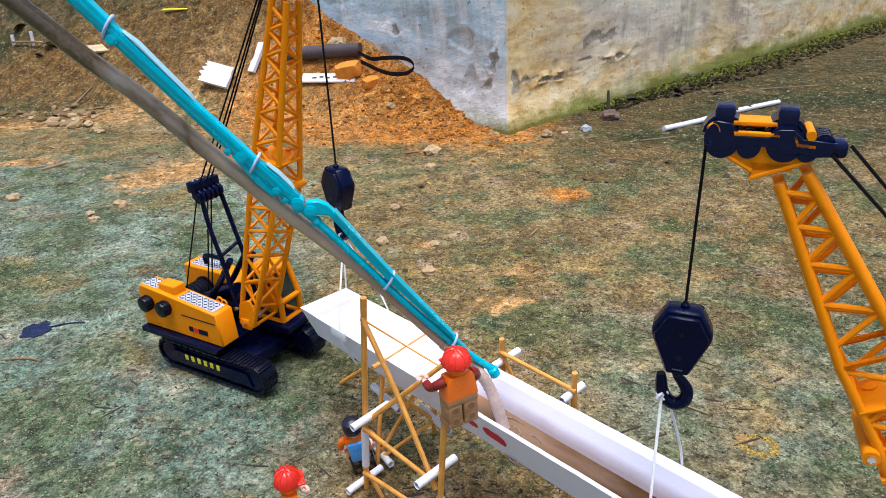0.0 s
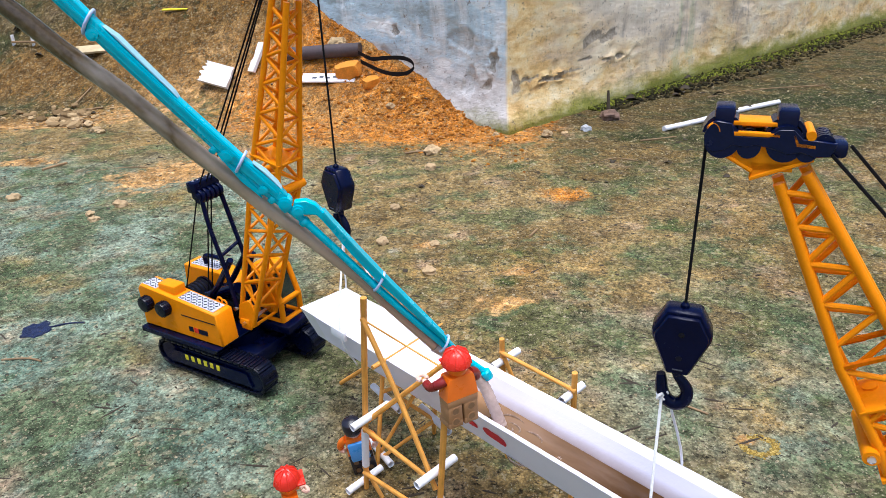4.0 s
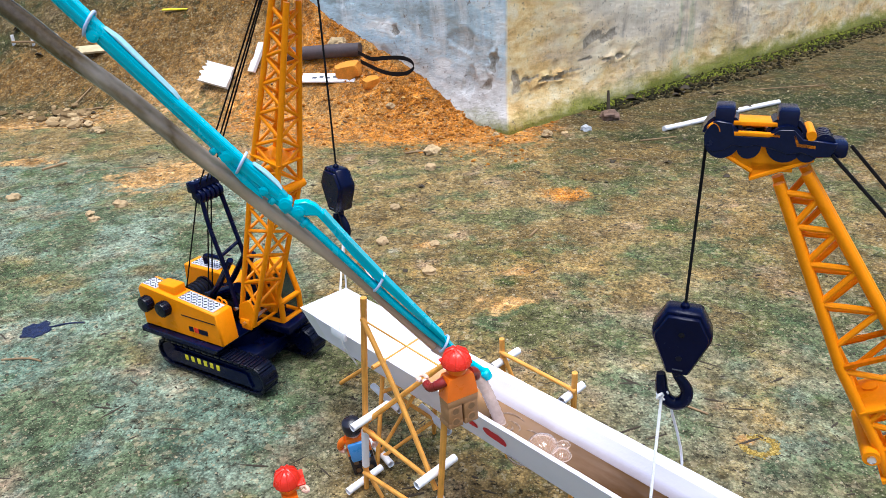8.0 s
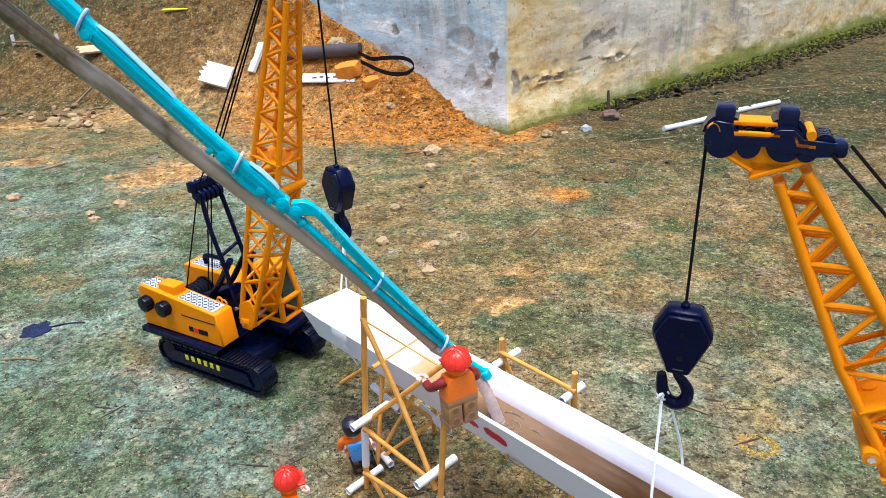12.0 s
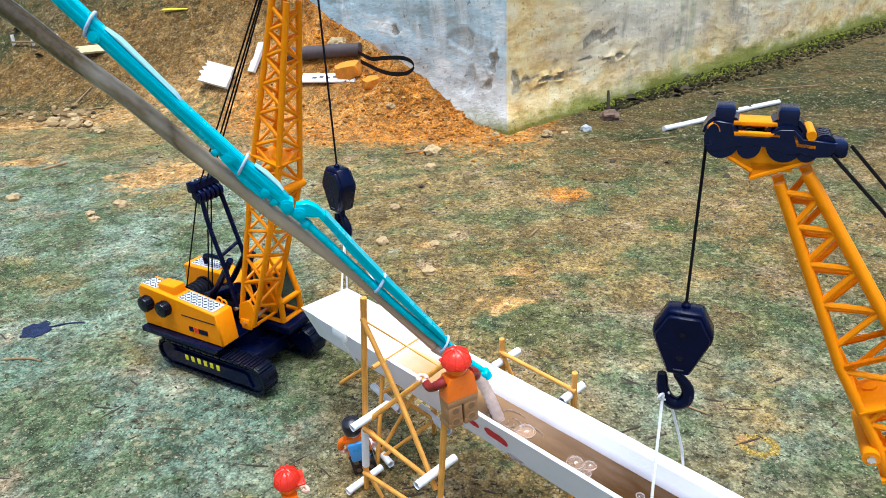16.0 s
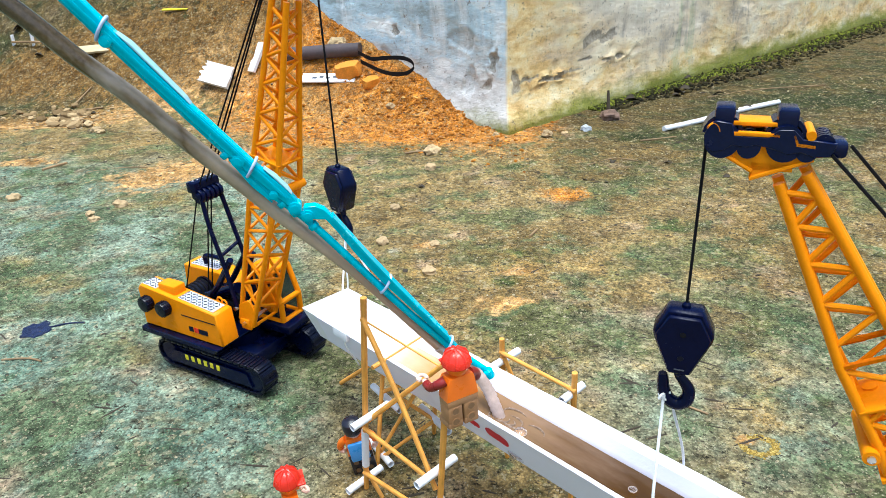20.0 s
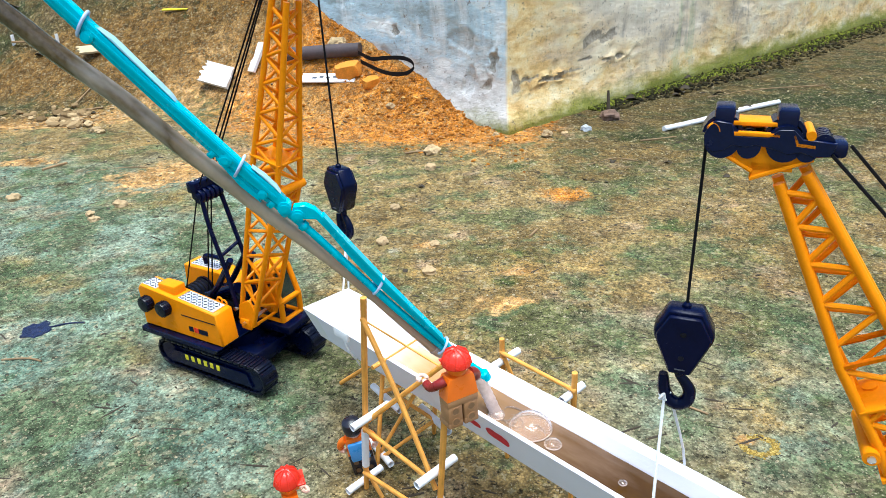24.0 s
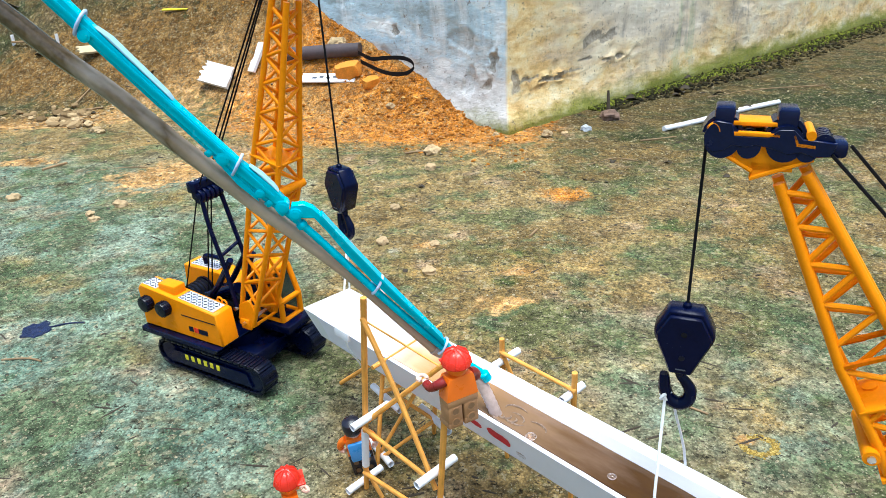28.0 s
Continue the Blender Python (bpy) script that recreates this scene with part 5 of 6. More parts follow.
sleeve(front, (-0.0168, 0.2412, 0.0491), (0.0017, 0.2584, 0.0497))
sleeve(front, (-0.0456, 0.2904, 0.0425), (-0.0476, 0.2926, 0.0165), 0.0021)
sleeve(front, (-0.0061, 0.2479, 0.0345), (-0.0077, 0.2496, 0.014), 0.0021)

under = thing("stick_scaffold", pose(0, 0, 0), "low bamboo stick trestle under the tray", "scaffold", "stick scaffolds")
stick(under, (-0.0440, 0.3111, -0.001), (-0.0385, 0.3324, 0.0482))
stick(under, (-0.0103, 0.3383, -0.001), (-0.0079, 0.3087, 0.0470))
stick(under, (-0.0315, 0.3285, 0.0360), (-0.0088, 0.3118, 0.0300), 0.0012)
stick(under, (-0.0196, 0.3181, 0.0440), (-0.0427, 0.3160, 0.0030), 0.0012)
stick(under, (-0.0091, 0.3113, 0.0300), (-0.0396, 0.3136, 0.0040), 0.0012)
stick(under, (-0.0385, 0.3270, 0.0400), (-0.0200, 0.3330, 0.0430), 0.0012)
stick(under, (-0.0755, 0.3951, -0.001), (-0.0500, 0.3860, 0.0210), 0.0015)
sleeve(under, (-0.0499, 0.3301, 0.0030), (-0.0352, 0.3071, 0.0030))
sleeve(under, (-0.0468, 0.3472, 0.0300), (-0.0289, 0.3218, 0.0300))
sleeve(under, (-0.0167, 0.3247, 0.0300), (-0.0007, 0.3010, 0.0300))

back = thing("stick_scaffold", pose(0, 0, 0), "bamboo stick rail with paper tubes behind the tray", "scaffold", "stick scaffolds")
stick(back, (0.0293, 0.3080, 0.0851), (0.0330, 0.3140, -0.001), 0.0015)
stick(back, (0.0615, 0.2734, 0.0860), (0.0640, 0.2790, -0.001), 0.0015)
stick(back, (0.0285, 0.3083, 0.0767), (0.0622, 0.2722, 0.0758), 0.0012)
stick(back, (0.0304, 0.3068, 0.0740), (0.0420, 0.2990, 0.0450), 0.0012)
sleeve(back, (0.0239, 0.3035, 0.0705), (0.0395, 0.3175, 0.0710))
sleeve(back, (0.0550, 0.2700, 0.0720), (0.0676, 0.2816, 0.0726))

spreader = thing("spreader_stick", pose(0, 0, 0), "thin bamboo stick laid across the tray", "stick")
rod("stick", (-0.0384, 0.2987, 0.0771), (-0.0024, 0.3396, 0.0771), 0.00055, WOOD, spreader)
rod("stub", (-0.0394, 0.2976, 0.0771), (-0.0335, 0.3043, 0.0771), 0.0013, WOOD, spreader)


# ---- toy workers ----
def worker(m, label, colours, cap, reach=1.0, visor=0.0098):
    """A block figure 4 cm tall, facing its own +y: one plain shape. colours: legs, torso, sleeves, cap."""
    bm = bmesh.new()
    legs, torso, arms, hat = range(4)
    skin, hole = 4, 5
    for s in (-1, 1):
        x0, x1 = (0.0004, 0.0078) if s > 0 else (-0.0078, -0.0004)
        box(bm, (x0, -0.0038, 0.0), (x1, 0.0055, 0.0035), 0.0005, mat=legs)
        box(bm, (x0, -0.0038, 0.003), (x1, 0.0038, 0.0135), 0.0006, mat=legs)
        for z in (0.0035, 0.0098):
            c = Matrix.Translation(((x0 + x1) / 2, -0.0036, z)) @ Matrix.Rotation(radians(90), 4, "X")
            lathe(bm, [(0.0024, -0.0005), (0.0024, 0.0004), (0.0017, 0.0004), (0.0016, -0.0003)], 16, c, mat=legs, caps=False)
            lathe(bm, [(0.0018, 0.0002), (0.0018, 0.00035)], 16, c, mat=hole)
    box(bm, (-0.0079, -0.0039, 0.0125), (0.0079, 0.0039, 0.0165), 0.0005, mat=legs)
    rings = []
    for z, hw, hd in ((0.0165, 0.0079, 0.0039), (0.0175, 0.0079, 0.0039), (0.0275, 0.0064, 0.0039), (0.029, 0.0058, 0.0036)):
        rings.append([Vector((x, y, z)) for x, y in ((-hw, -hd), (hw, -hd), (hw, hd), (-hw, hd))])
    ring_loft(bm, rings, mat=torso)
    for s in (-1, 1):
        lift = reach if s < 0 else 0.3 * reach
        pts = curve_through([(s * 0.0062, 0, 0.0268), (s * 0.0092, 0.0012, 0.0252), (s * 0.0112, 0.004 * lift + 0.001, 0.0218), (s * 0.0112, 0.0082 * lift + 0.001, 0.0195 + 0.005 * max(0, lift - 0.5))], 4)
        sweep(bm, pts, [0.0026 - 0.0006 * k / (len(pts) - 1) for k in range(len(pts))], 10, mat=arms)
        e = pts[-1]
        w = (pts[-1] - pts[-3]).normalized()
        sweep(bm, [e - w * 0.001, e + w * 0.0022], 0.0012, 8, mat=skin)
        ring = [e + w * (0.0042 - 0.0021 * math.cos(radians(40 + 28 * k))) + Vector((0, 0, 1)).cross(w).normalized() * (0.0021 * math.sin(radians(40 + 28 * k))) for k in range(11)]
        sweep(bm, ring, 0.001, 7, mat=skin)
    lathe(bm, [(0.0034, 0.0288), (0.0036, 0.0302), (0.0046, 0.0306), (0.0051, 0.0318), (0.0051, 0.036), (0.0046, 0.0376), (0.0025, 0.038)], 20, mat=torso if cap == "helmet" else skin)
    if cap == "helmet":
        lathe(bm, [(0.0058, 0.0335), (0.0066, 0.0344), (0.0066, 0.0358), (0.0063, 0.0378), (0.0056, 0.0398), (0.0044, 0.0414), (0.0026, 0.0424), (0.0004, 0.0427)], 24, mat=hat)
        for k in range(9):
            a = 2 * math.pi * k / 9
            c, s = math.cos(a), math.sin(a)
            sweep(bm, [(0.0065 * c, 0.0065 * s, 0.0352), (0.0061 * c, 0.0061 * s, 0.0382), (0.0047 * c, 0.0047 * s, 0.0412), (0.0026 * c, 0.0026 * s, 0.0427), (0.0004 * c, 0.0004 * s, 0.0431)], 0.0006, 6, mat=hat)
        box(bm, (-0.0056, 0.004, 0.0345), (0.0056, visor, 0.0357), 0.0005, mat=hat)
    else:
        lathe(bm, [(0.0056, 0.032), (0.0062, 0.0335), (0.0063, 0.037), (0.0055, 0.0398), (0.003, 0.0412), (0.0004, 0.0415)], 20, mat=hat)
        box(bm, (-0.0062, -0.0064, 0.0125), (0.0062, -0.0036, 0.0265), 0.0012, mat=6)
    bmesh.ops.recalc_face_normals(bm, faces=bm.faces[:])
    ob = part("toy_worker", bm, [*colours, FIG_SKIN, FIG_HOLE, FIG_BLUE], None, label, at=m)
    return tagged(ob, label, "toy figure", "toy workers")


worker(pose(0.0045, 0.2415, 0.0857, 0, 0, 29) @ pose(0, 0, 0, -3, 0, 0) @ Matrix.Diagonal((0.97, 0.97, 0.85, 1)), "toy worker in orange vest and red ribbed helmet on the scaffold", (FIG_TAN, FIG_ORANGE, FIG_SLEEVE, FIG_RED), "helmet", 1.0, 0.0066)
worker(pose(-0.0505, 0.3085, 0.0, 4, -9, 12) @ Matrix.Diagonal((0.88, 0.88, 0.95, 1)), "toy worker with black hair and blue pack on the ground", (FIG_BLACK, FIG_ORANGE, FIG_ORANGE, FIG_BLACK), "hair", 0.2)
worker(pose(-0.0830, 0.2625, 0.0, 0, 0, -70), "toy worker in orange with red helmet on the ground", (FIG_TAN, FIG_ORANGE, FIG_ORANGE, FIG_RED), "helmet", 0.55, 0.0085)


# ---- the teal pump boom ----
def pump_boom():
    """Local x runs up the boom from its tip, z up."""
    b = thing("pump_boom", pose(0.0026, 0.2775, 0.1055, 0, -50.46, -173.83), "teal toy concrete pump boom with a cloudy brown hose", "pump boom")
    tube = bmesh.new()
    sweep(tube, curve_through([(-0.027, 0, 0.0022), (-0.012, 0, 0.0001), (0.0, 0, -0.0014), (0.029, 0, -0.0024), (0.06, 0, -0.0021), (0.084, 0, -0.0019), (0.096, 0, -0.0024)], 4), 0.0017, 12)
    part("outer_pipe", tube, TEAL, b, "teal delivery pipe")
    tip = lathe(bmesh.new(), [(0.0012, -0.0045), (0.0027, -0.004), (0.0027, 0.0), (0.0019, 0.0008)], 12, Matrix.Translation((-0.0275, 0, 0.0024)) @ Matrix.Rotation(radians(75), 4, "Y"))
    box(tip, (-0.0295, -0.003, 0.0005), (-0.026, 0.003, 0.0025), 0.0006)
    part("tip_bracket", tip, TEAL, b)
    arm = [(0.0965, 0.0016), (0.0935, 0.0056), (0.0895, 0.0072), (0.085, 0.0071), (0.067, 0.0055), (0.0434, 0.0039), (0.0193, 0.0029), (0.0024, 0.0022), (-0.014, 0.0012), (-0.014, 0.0002), (0.045, 0.0004), (0.0633, 0.0016), (0.078, 0.0036), (0.086, 0.0042), (0.0895, 0.0006), (0.0935, -0.0005)]
    part("outer_arm", prism(bmesh.new(), arm, -0.0022, 0.0022, 0.0004), TEAL, b, "teal gooseneck outer arm")
    part("arm_flange", prism(bmesh.new(), [(x, z + (0.0004 if z > 0.001 else -0.0)) for x, z in arm[3:8]] + [(x, z - 0.0006) for x, z in arm[3:8]][::-1], -0.003, 0.003, 0.0), TEAL, b)
    beam = bmesh.new()
    prism(beam, [(0.099, -0.0024), (0.1, 0.0018), (0.108, 0.0024), (0.123, 0.0012), (0.1535, 0.0013), (0.1807, 0.0019), (0.204, 0.0028), (0.262, 0.0048), (0.262, -0.0012), (0.204, -0.0026), (0.15, -0.0034), (0.12, -0.0036)], -0.0024, 0.0024, 0.0005)
    main = part("main_beam", beam, TEAL, b, "teal main beam")
    # added pale strips stand in for sky sheen on the beam's top
    for x0, x1 in ((0.1035, 0.1195), (0.155, 0.19)):
        zs = [0.0022 if x0 < 0.15 else 0.0014 + (x - 0.155) * 0.03 for x in (x0, x1)]
        strip_bm = prism(bmesh.new(), [(x0, zs[0]), (x0 + 0.003, zs[0] + 0.0008), (x1 - 0.006, zs[1] + 0.001), (x1, zs[1])], -0.0022, 0.0024, 0.0003)
        part("guard_strip", strip_bm, SHEEN_TEAL, main, "pale strip painted as the sky's sheen on the beam")
    for y in (-0.0026, 0.0026):
        part("beam_rib", prism(bmesh.new(), [(0.104, 0.0002), (0.2, 0.0004), (0.26, 0.0018), (0.26, 0.0008), (0.2, -0.0006), (0.104, -0.0008)], y - 0.0004, y + 0.0004), TEAL, main)
    ram = bmesh.new()
    sweep(ram, [(0.092, 0, -0.0024), (0.108, 0, -0.004), (0.13, 0, -0.0038), (0.16, 0, -0.0034), (0.20, 0, -0.0024), (0.262, 0, -0.0008)], 0.0014, 12)
    part("inner_pipe", ram, TEAL, b, "teal delivery pipe")
    sheath = prism(bmesh.new(), [(0.11, -0.0045), (0.106, -0.0064), (0.117, -0.0070), (0.131, -0.0052), (0.131, -0.0038)], -0.0016, 0.0016, 0.0003)
    part("bracket", sheath, TEAL, b)
    for x, z, r in ((0.0925, 0.0002, 0.0026), (0.0985, -0.0012, 0.0028), (0.128, -0.0026, 0.0026), (0.1085, -0.003, 0.002), (0.19, -0.0024, 0.0022)):
        boss = lathe(bmesh.new(), [(0.0006, -0.0036), (r * 0.6, -0.0036), (r * 0.6, -0.0032), (r, -0.0031), (r, 0.0031), (r * 0.6, 0.0032), (r * 0.6, 0.0036)], 16, Matrix.Translation((x, 0, z)) @ Matrix.Rotation(radians(-90), 4, "X"))
        part("pivot_boss", boss, TEAL, b)
    for x, z in ((0.0965, -0.0028), (0.103, -0.0038), (0.133, -0.0045), (0.087, -0.0021)):
        part("pipe_collar", lathe(bmesh.new(), [(0.0021, -0.0013), (0.0024, -0.0008), (0.0024, 0.0008), (0.0021, 0.0013)], 12, Matrix.Translation((x, 0, z)) @ Matrix.Rotation(radians(90), 4, "Y")), TEAL, b)
    link = sweep(bmesh.new(), curve_through([(0.094, -0.0026, 0.0012), (0.09, -0.003, 0.0002), (0.086, -0.003, 0.0028), (0.0835, -0.0026, 0.0042)], 4), 0.0009, 8)
    part("link_arm", link, TIE, b, "pale link at the elbow")
    for x, zc, rz, ry in ((0.0442, 0.0004, 0.0045, 0.0031), (-0.0012, -0.0008, 0.0041, 0.0032), (0.1223, -0.0012, 0.0044, 0.0034), (0.1939, -0.0005, 0.0045, 0.0034)):
        ring = [(x + 0.0014 * math.sin(a), ry * math.cos(a), zc + rz * math.sin(a)) for a in (2 * math.pi * k / 20 for k in range(21))]
        tie = part("cable_tie", sweep(bmesh.new(), ring, 0.00062, 7), TIE, b, "translucent white cable tie")
        part("tie_head", box(bmesh.new(), (x - 0.0016, -ry - 0.0016, zc - rz * 0.7), (x + 0.0016, -ry + 0.0008, zc - rz * 0.7 + 0.003), 0.0004), TIE, tie)
    line = curve_through([(0.262, -0.004, -0.0225), (0.2143, -0.004, -0.0179), (0.1936, -0.004, -0.0165), (0.1702, -0.004, -0.0137), (0.143, -0.004, -0.0125), (0.1209, -0.004, -0.0107), (0.1001, -0.004, -0.0094), (0.0817, -0.004, -0.0079), (0.0541, -0.0036, -0.0062), (0.025, -0.003, -0.006), (0.0, -0.002, -0.0055)], 8)
    part("hose", sweep(bmesh.new(), line, [0.0036 - 0.0012 * step(0.6, 0.85, k / (len(line) - 1)) for k in range(len(line))], 16), HOSE, b, "cloudy brown hose tied under the boom")
    tail = curve_through([(0.0, -0.002, -0.0055), (-0.0196, -0.0008, -0.0042), (-0.0255, 0.0030, -0.0040), (-0.0328, 0.0066, -0.0058), (-0.0399, 0.0115, -0.0090), (-0.0477, 0.0158, -0.0129), (-0.0492, 0.0166, -0.0137)], 10)
    tail_part = part("hose_tail", sweep(bmesh.new(), tail, [0.0029 + (0.00016 * math.sin(k * 2.1) if k > 12 else 0) for k in range(len(tail))], 16), TIP_HOSE, b, "milky corrugated hose end")
    return b, tail_part


boom_ob, tail_ob = pump_boom()


# ---- litter in the yard ----
def lump(name, at, size, material, label, category, seed, group="", squash=0.7, yaw=0.0):
    """A rough stone or broken brick, sunk a little into the ground."""
    bm = bmesh.new()
    bmesh.ops.create_icosphere(bm, subdivisions=3, radius=1.0)
    for v in bm.verts:
        q = v.co * 1.6 + Vector((seed * 7.1, 0, 0))
        cut = max(abs(v.co.x), abs(v.co.y), abs(v.co.z)) if squash > 0.75 else 0.8
        v.co *= (0.8 / cut) * (1 + 0.42 * noise.noise(q) + 0.2 * noise.noise(q * 2.7) + 0.1 * noise.noise(q * 6))
        v.co.z *= squash
    p = ground_point(at[0], at[1], size * squash * 0.45)
    ob = part(name, bm, material, None, label, smooth=25, at=Matrix.Translation(p) @ Matrix.Rotation(radians(yaw), 4, "Z") @ Matrix.Diagonal((size, size, size, 1)))
    return tagged(ob, label, category, group)


def on_ground_line(name, pts, r, material, label, category, group="", lift=0.6, sides=7):
    """Something thin lying along the ground."""
    p = [ground_point(x, y, r * lift) for x, y in pts]
    o = p[0].copy()
    bm = sweep(bmesh.new(), curve_through([q - o for q in p], 4), r, sides)
    return tagged(part(name, bm, material, None, label, at=Matrix.Translation(o)), label, category, group)


def slab(name, at, size, thick, yaw, material, label, category, torn=0.0, pitch=0.0, seed=1, group="", lift=0.0, roll=0.0):
    """A flat scrap with an uneven outline and thickness."""
    rng = random.Random(seed)
    w, d = size
    ring = []
    for k in range(14):
        ring.append((-w / 2 + (torn * rng.uniform(0, 1) if torn else 0), -d / 2 + d * k / 13))
    ring += [(w / 2 + torn * 0.15 * rng.uniform(-1, 1), d / 2 - d * k / 5) for k in range(6)]
    bm = bmesh.new()
    ring_loft(bm, [[Vector((x, y, 0)) for x, y in ring], [Vector((x, y, thick)) for x, y in ring]])
    bmesh.ops.recalc_face_normals(bm, faces=bm.faces[:])
    p = ground_point(at[0], at[1], lift)
    ob = part(name, bm, material, None, label, smooth=25, at=Matrix.Translation(p) @ Euler((radians(pitch), radians(roll), radians(yaw))).to_matrix().to_4x4())
    return tagged(ob, label, category, group)


slab("foam_scrap", (-0.420, 1.330), (0.066, 0.042), 0.010, -20, FOAM, "torn white foam scrap lying on brown soil", "foam scrap", 0.012, 52, 3, "foam scraps", 0.012, 12)
slab("foam_scrap", (-0.340, 1.340), (0.018, 0.06), 0.006, -40, FOAM, "white foam sliver leaning on the soil", "foam scrap", 0.004, 55, 4, "foam scraps", 0.012)
strip = slab("white_strip", (-0.197, 1.262), (0.105, 0.022), 0.003, -12, PAPER, "white printed strip lying on orange soil", "strip", 0.003, 30, 6, "", 0.006)
for k in range(6):
    bar = box(bmesh.new(), (-0.03 + k * 0.013, -0.003 + 0.002 * (k % 2), 0.003), (-0.022 + k * 0.013, 0.001 + 0.003 * (k % 2), 0.0034))
    part("print_bar", bar, SLATE, strip, smooth=0)
pipe_pts = [(-0.28, 1.324), (-0.245, 1.315), (-0.2, 1.303), (-0.137, 1.288)]
on_ground_line("grey_pipe", pipe_pts, 0.0125, BARK, "short length of dull grey pipe on the soil", "pipe", lift=1.1, sides=14)
strap_line = curve_through([(-0.14, 1.275, 0.097), (-0.115, 1.255, 0.088), (-0.09, 1.245, 0.09), (-0.06, 1.225, 0.092), (-0.043, 1.21, 0.088), (-0.038, 1.203, 0.078), (-0.055, 1.205, 0.068), (-0.09, 1.22, 0.069), (-0.135, 1.255, 0.084)], 6)
strap_bm = bmesh.new()
ring_loft(strap_bm, [[p + Vector((0, dy, dz)) for dy, dz in ((-0.0008, -0.0035), (0.0008, -0.0035), (0.0008, 0.0035), (-0.0008, 0.0035))] for p in strap_line])
tagged(part("black_strap", strap_bm, STRAP, None), "looped black rubber strap by the wall", "strap")
def clay_block(at, size, turn, seed, label):
    """A broken brick: a worn block with chipped corners."""
    bm = box(bmesh.new(), (-size, -0.62 * size, -0.5 * size), (size, 0.62 * size, 0.55 * size))
    bmesh.ops.subdivide_edges(bm, edges=bm.edges[:], cuts=5, use_grid_fill=True)
    for v in bm.verts:
        q = v.co / size * 2.2 + Vector((seed * 5.3, 0, 0))
        reach = (abs(v.co.x) + 1.6 * abs(v.co.y) + 1.9 * abs(v.co.z)) / size
        v.co *= 1 - 0.2 * max(0.0, reach - 2.1) + 0.09 * noise.noise(q) + 0.05 * noise.noise(q * 3)
    m = Matrix.Translation(ground_point(*at, size * 0.3)) @ Euler((radians(16), radians(-10), radians(turn))).to_matrix().to_4x4()
    tagged(part("brick_piece", bm, BRICK, None, smooth=30, at=m), label, "brick", "broken bricks")


clay_block((-0.158, 1.258), 0.0225, -14, 1, "broken orange clay brick on the soil")
clay_block((-0.117, 1.229), 0.0145, 32, 2, "small broken orange brick on the soil")
lump("stone", (-0.183, 1.32), 0.018, STONE, "grey stone by the pipe", "stone", 3, "stones", 0.7)
for k, (x, y, r) in enumerate(((-0.392, 0.785, 0.0075), (-0.398, 0.79, 0.006), (-0.4057, 0.7408, 0.006), (-0.418, 0.757, 0.005), (-0.0816, 1.178, 0.008), (-0.0098, 0.965, 0.011), (-0.0134, 0.566, 0.0062), (-0.012, 0.885, 0.008),
                               (-0.054, 0.742, 0.006), (-0.062, 0.64, 0.006), (-0.008, 0.63, 0.005), (-0.63, 1.215, 0.009), (-0.595, 1.17, 0.009), (-0.66, 1.24, 0.01), (-0.58, 1.155, 0.007), (0.09, 1.04, 0.006), (0.2, 1.045, 0.006), (0.17, 1.035, 0.008), (-0.26, 0.9, 0.008), (-0.55, 0.83, 0.008))):
    lump("stone", (x, y), r, STONE, "small pale stone on the ground", "stone", 10 + k, "stones", 0.65 + 0.1 * (k % 2), 37 * k)
on_ground_line("white_stick", [(0.352, 1.035), (0.42, 1.075), (0.5, 1.125), (0.60, 1.182)], 0.0042, PAPER, "white painted stick with dark flecks on the ground", "stick", lift=1.0, sides=10)
for x, y in ((0.50, 1.1262), (0.53, 1.1445), (0.47, 1.1075)):
    lump("dirt_fleck", (x, y), 0.005, LEAF, "dark crumb of dirt on the white stick", "dirt", int(x * 100), "flecks", 0.6).location.z += 0.0065
lump("paper_scrap", (0.235, 1.056), 0.0085, BARK_PALE, "crumpled white scrap at the wall's foot", "paper scrap", 44, squash=0.6)
lump("earth_clod", (0.29, 1.125), 0.016, CLOD_BROWN, "brown clod of earth at the wall's foot", "clod", 45, squash=0.6)
# added dark rod stands in for a mud smear and crack on the wall
stub = ground_point(0.296, 1.16, -0.01)
tagged(rod("rotten_stake", stub, stub + Vector((0.002, 0.02, 0.045)), 0.0045, LEAF, r2=0.002, sides=8), "dark mud smear on the wall, built as a leaning rod", "stake")
slab("yellow_strip", (-0.545, 1.52), (0.058, 0.006), 0.002, -10, YELLOW, "bright yellow plastic strip on dark soil", "strip", 0.004, 15, 8, "", 0.004)
slab("plank_scrap", (-0.712, 1.49), (0.085, 0.03), 0.004, 25, BOARD, "flat pale board scrap on the soil", "board", 0.01, 20, 5, "", 0.004)
for x, y, h in ((-0.8855, 1.565, 0.028), (-0.94, 1.585, 0.021), (-0.818, 1.54, 0.025)):
    b0 = ground_point(x, y, -0.005)
    tagged(rod("marker_stake", b0, b0 + Vector((0.001, 0, h + 0.005)), 0.0035, PAPER, sides=8), "short white stake standing in the soil", "stake", "marker stakes")
on_ground_line("twig", [(-0.94, 1.58), (-0.88, 1.558), (-0.82, 1.535)], 0.0025, TWIG, "thin pale twig between the stakes", "twig", "twigs", 4.0)
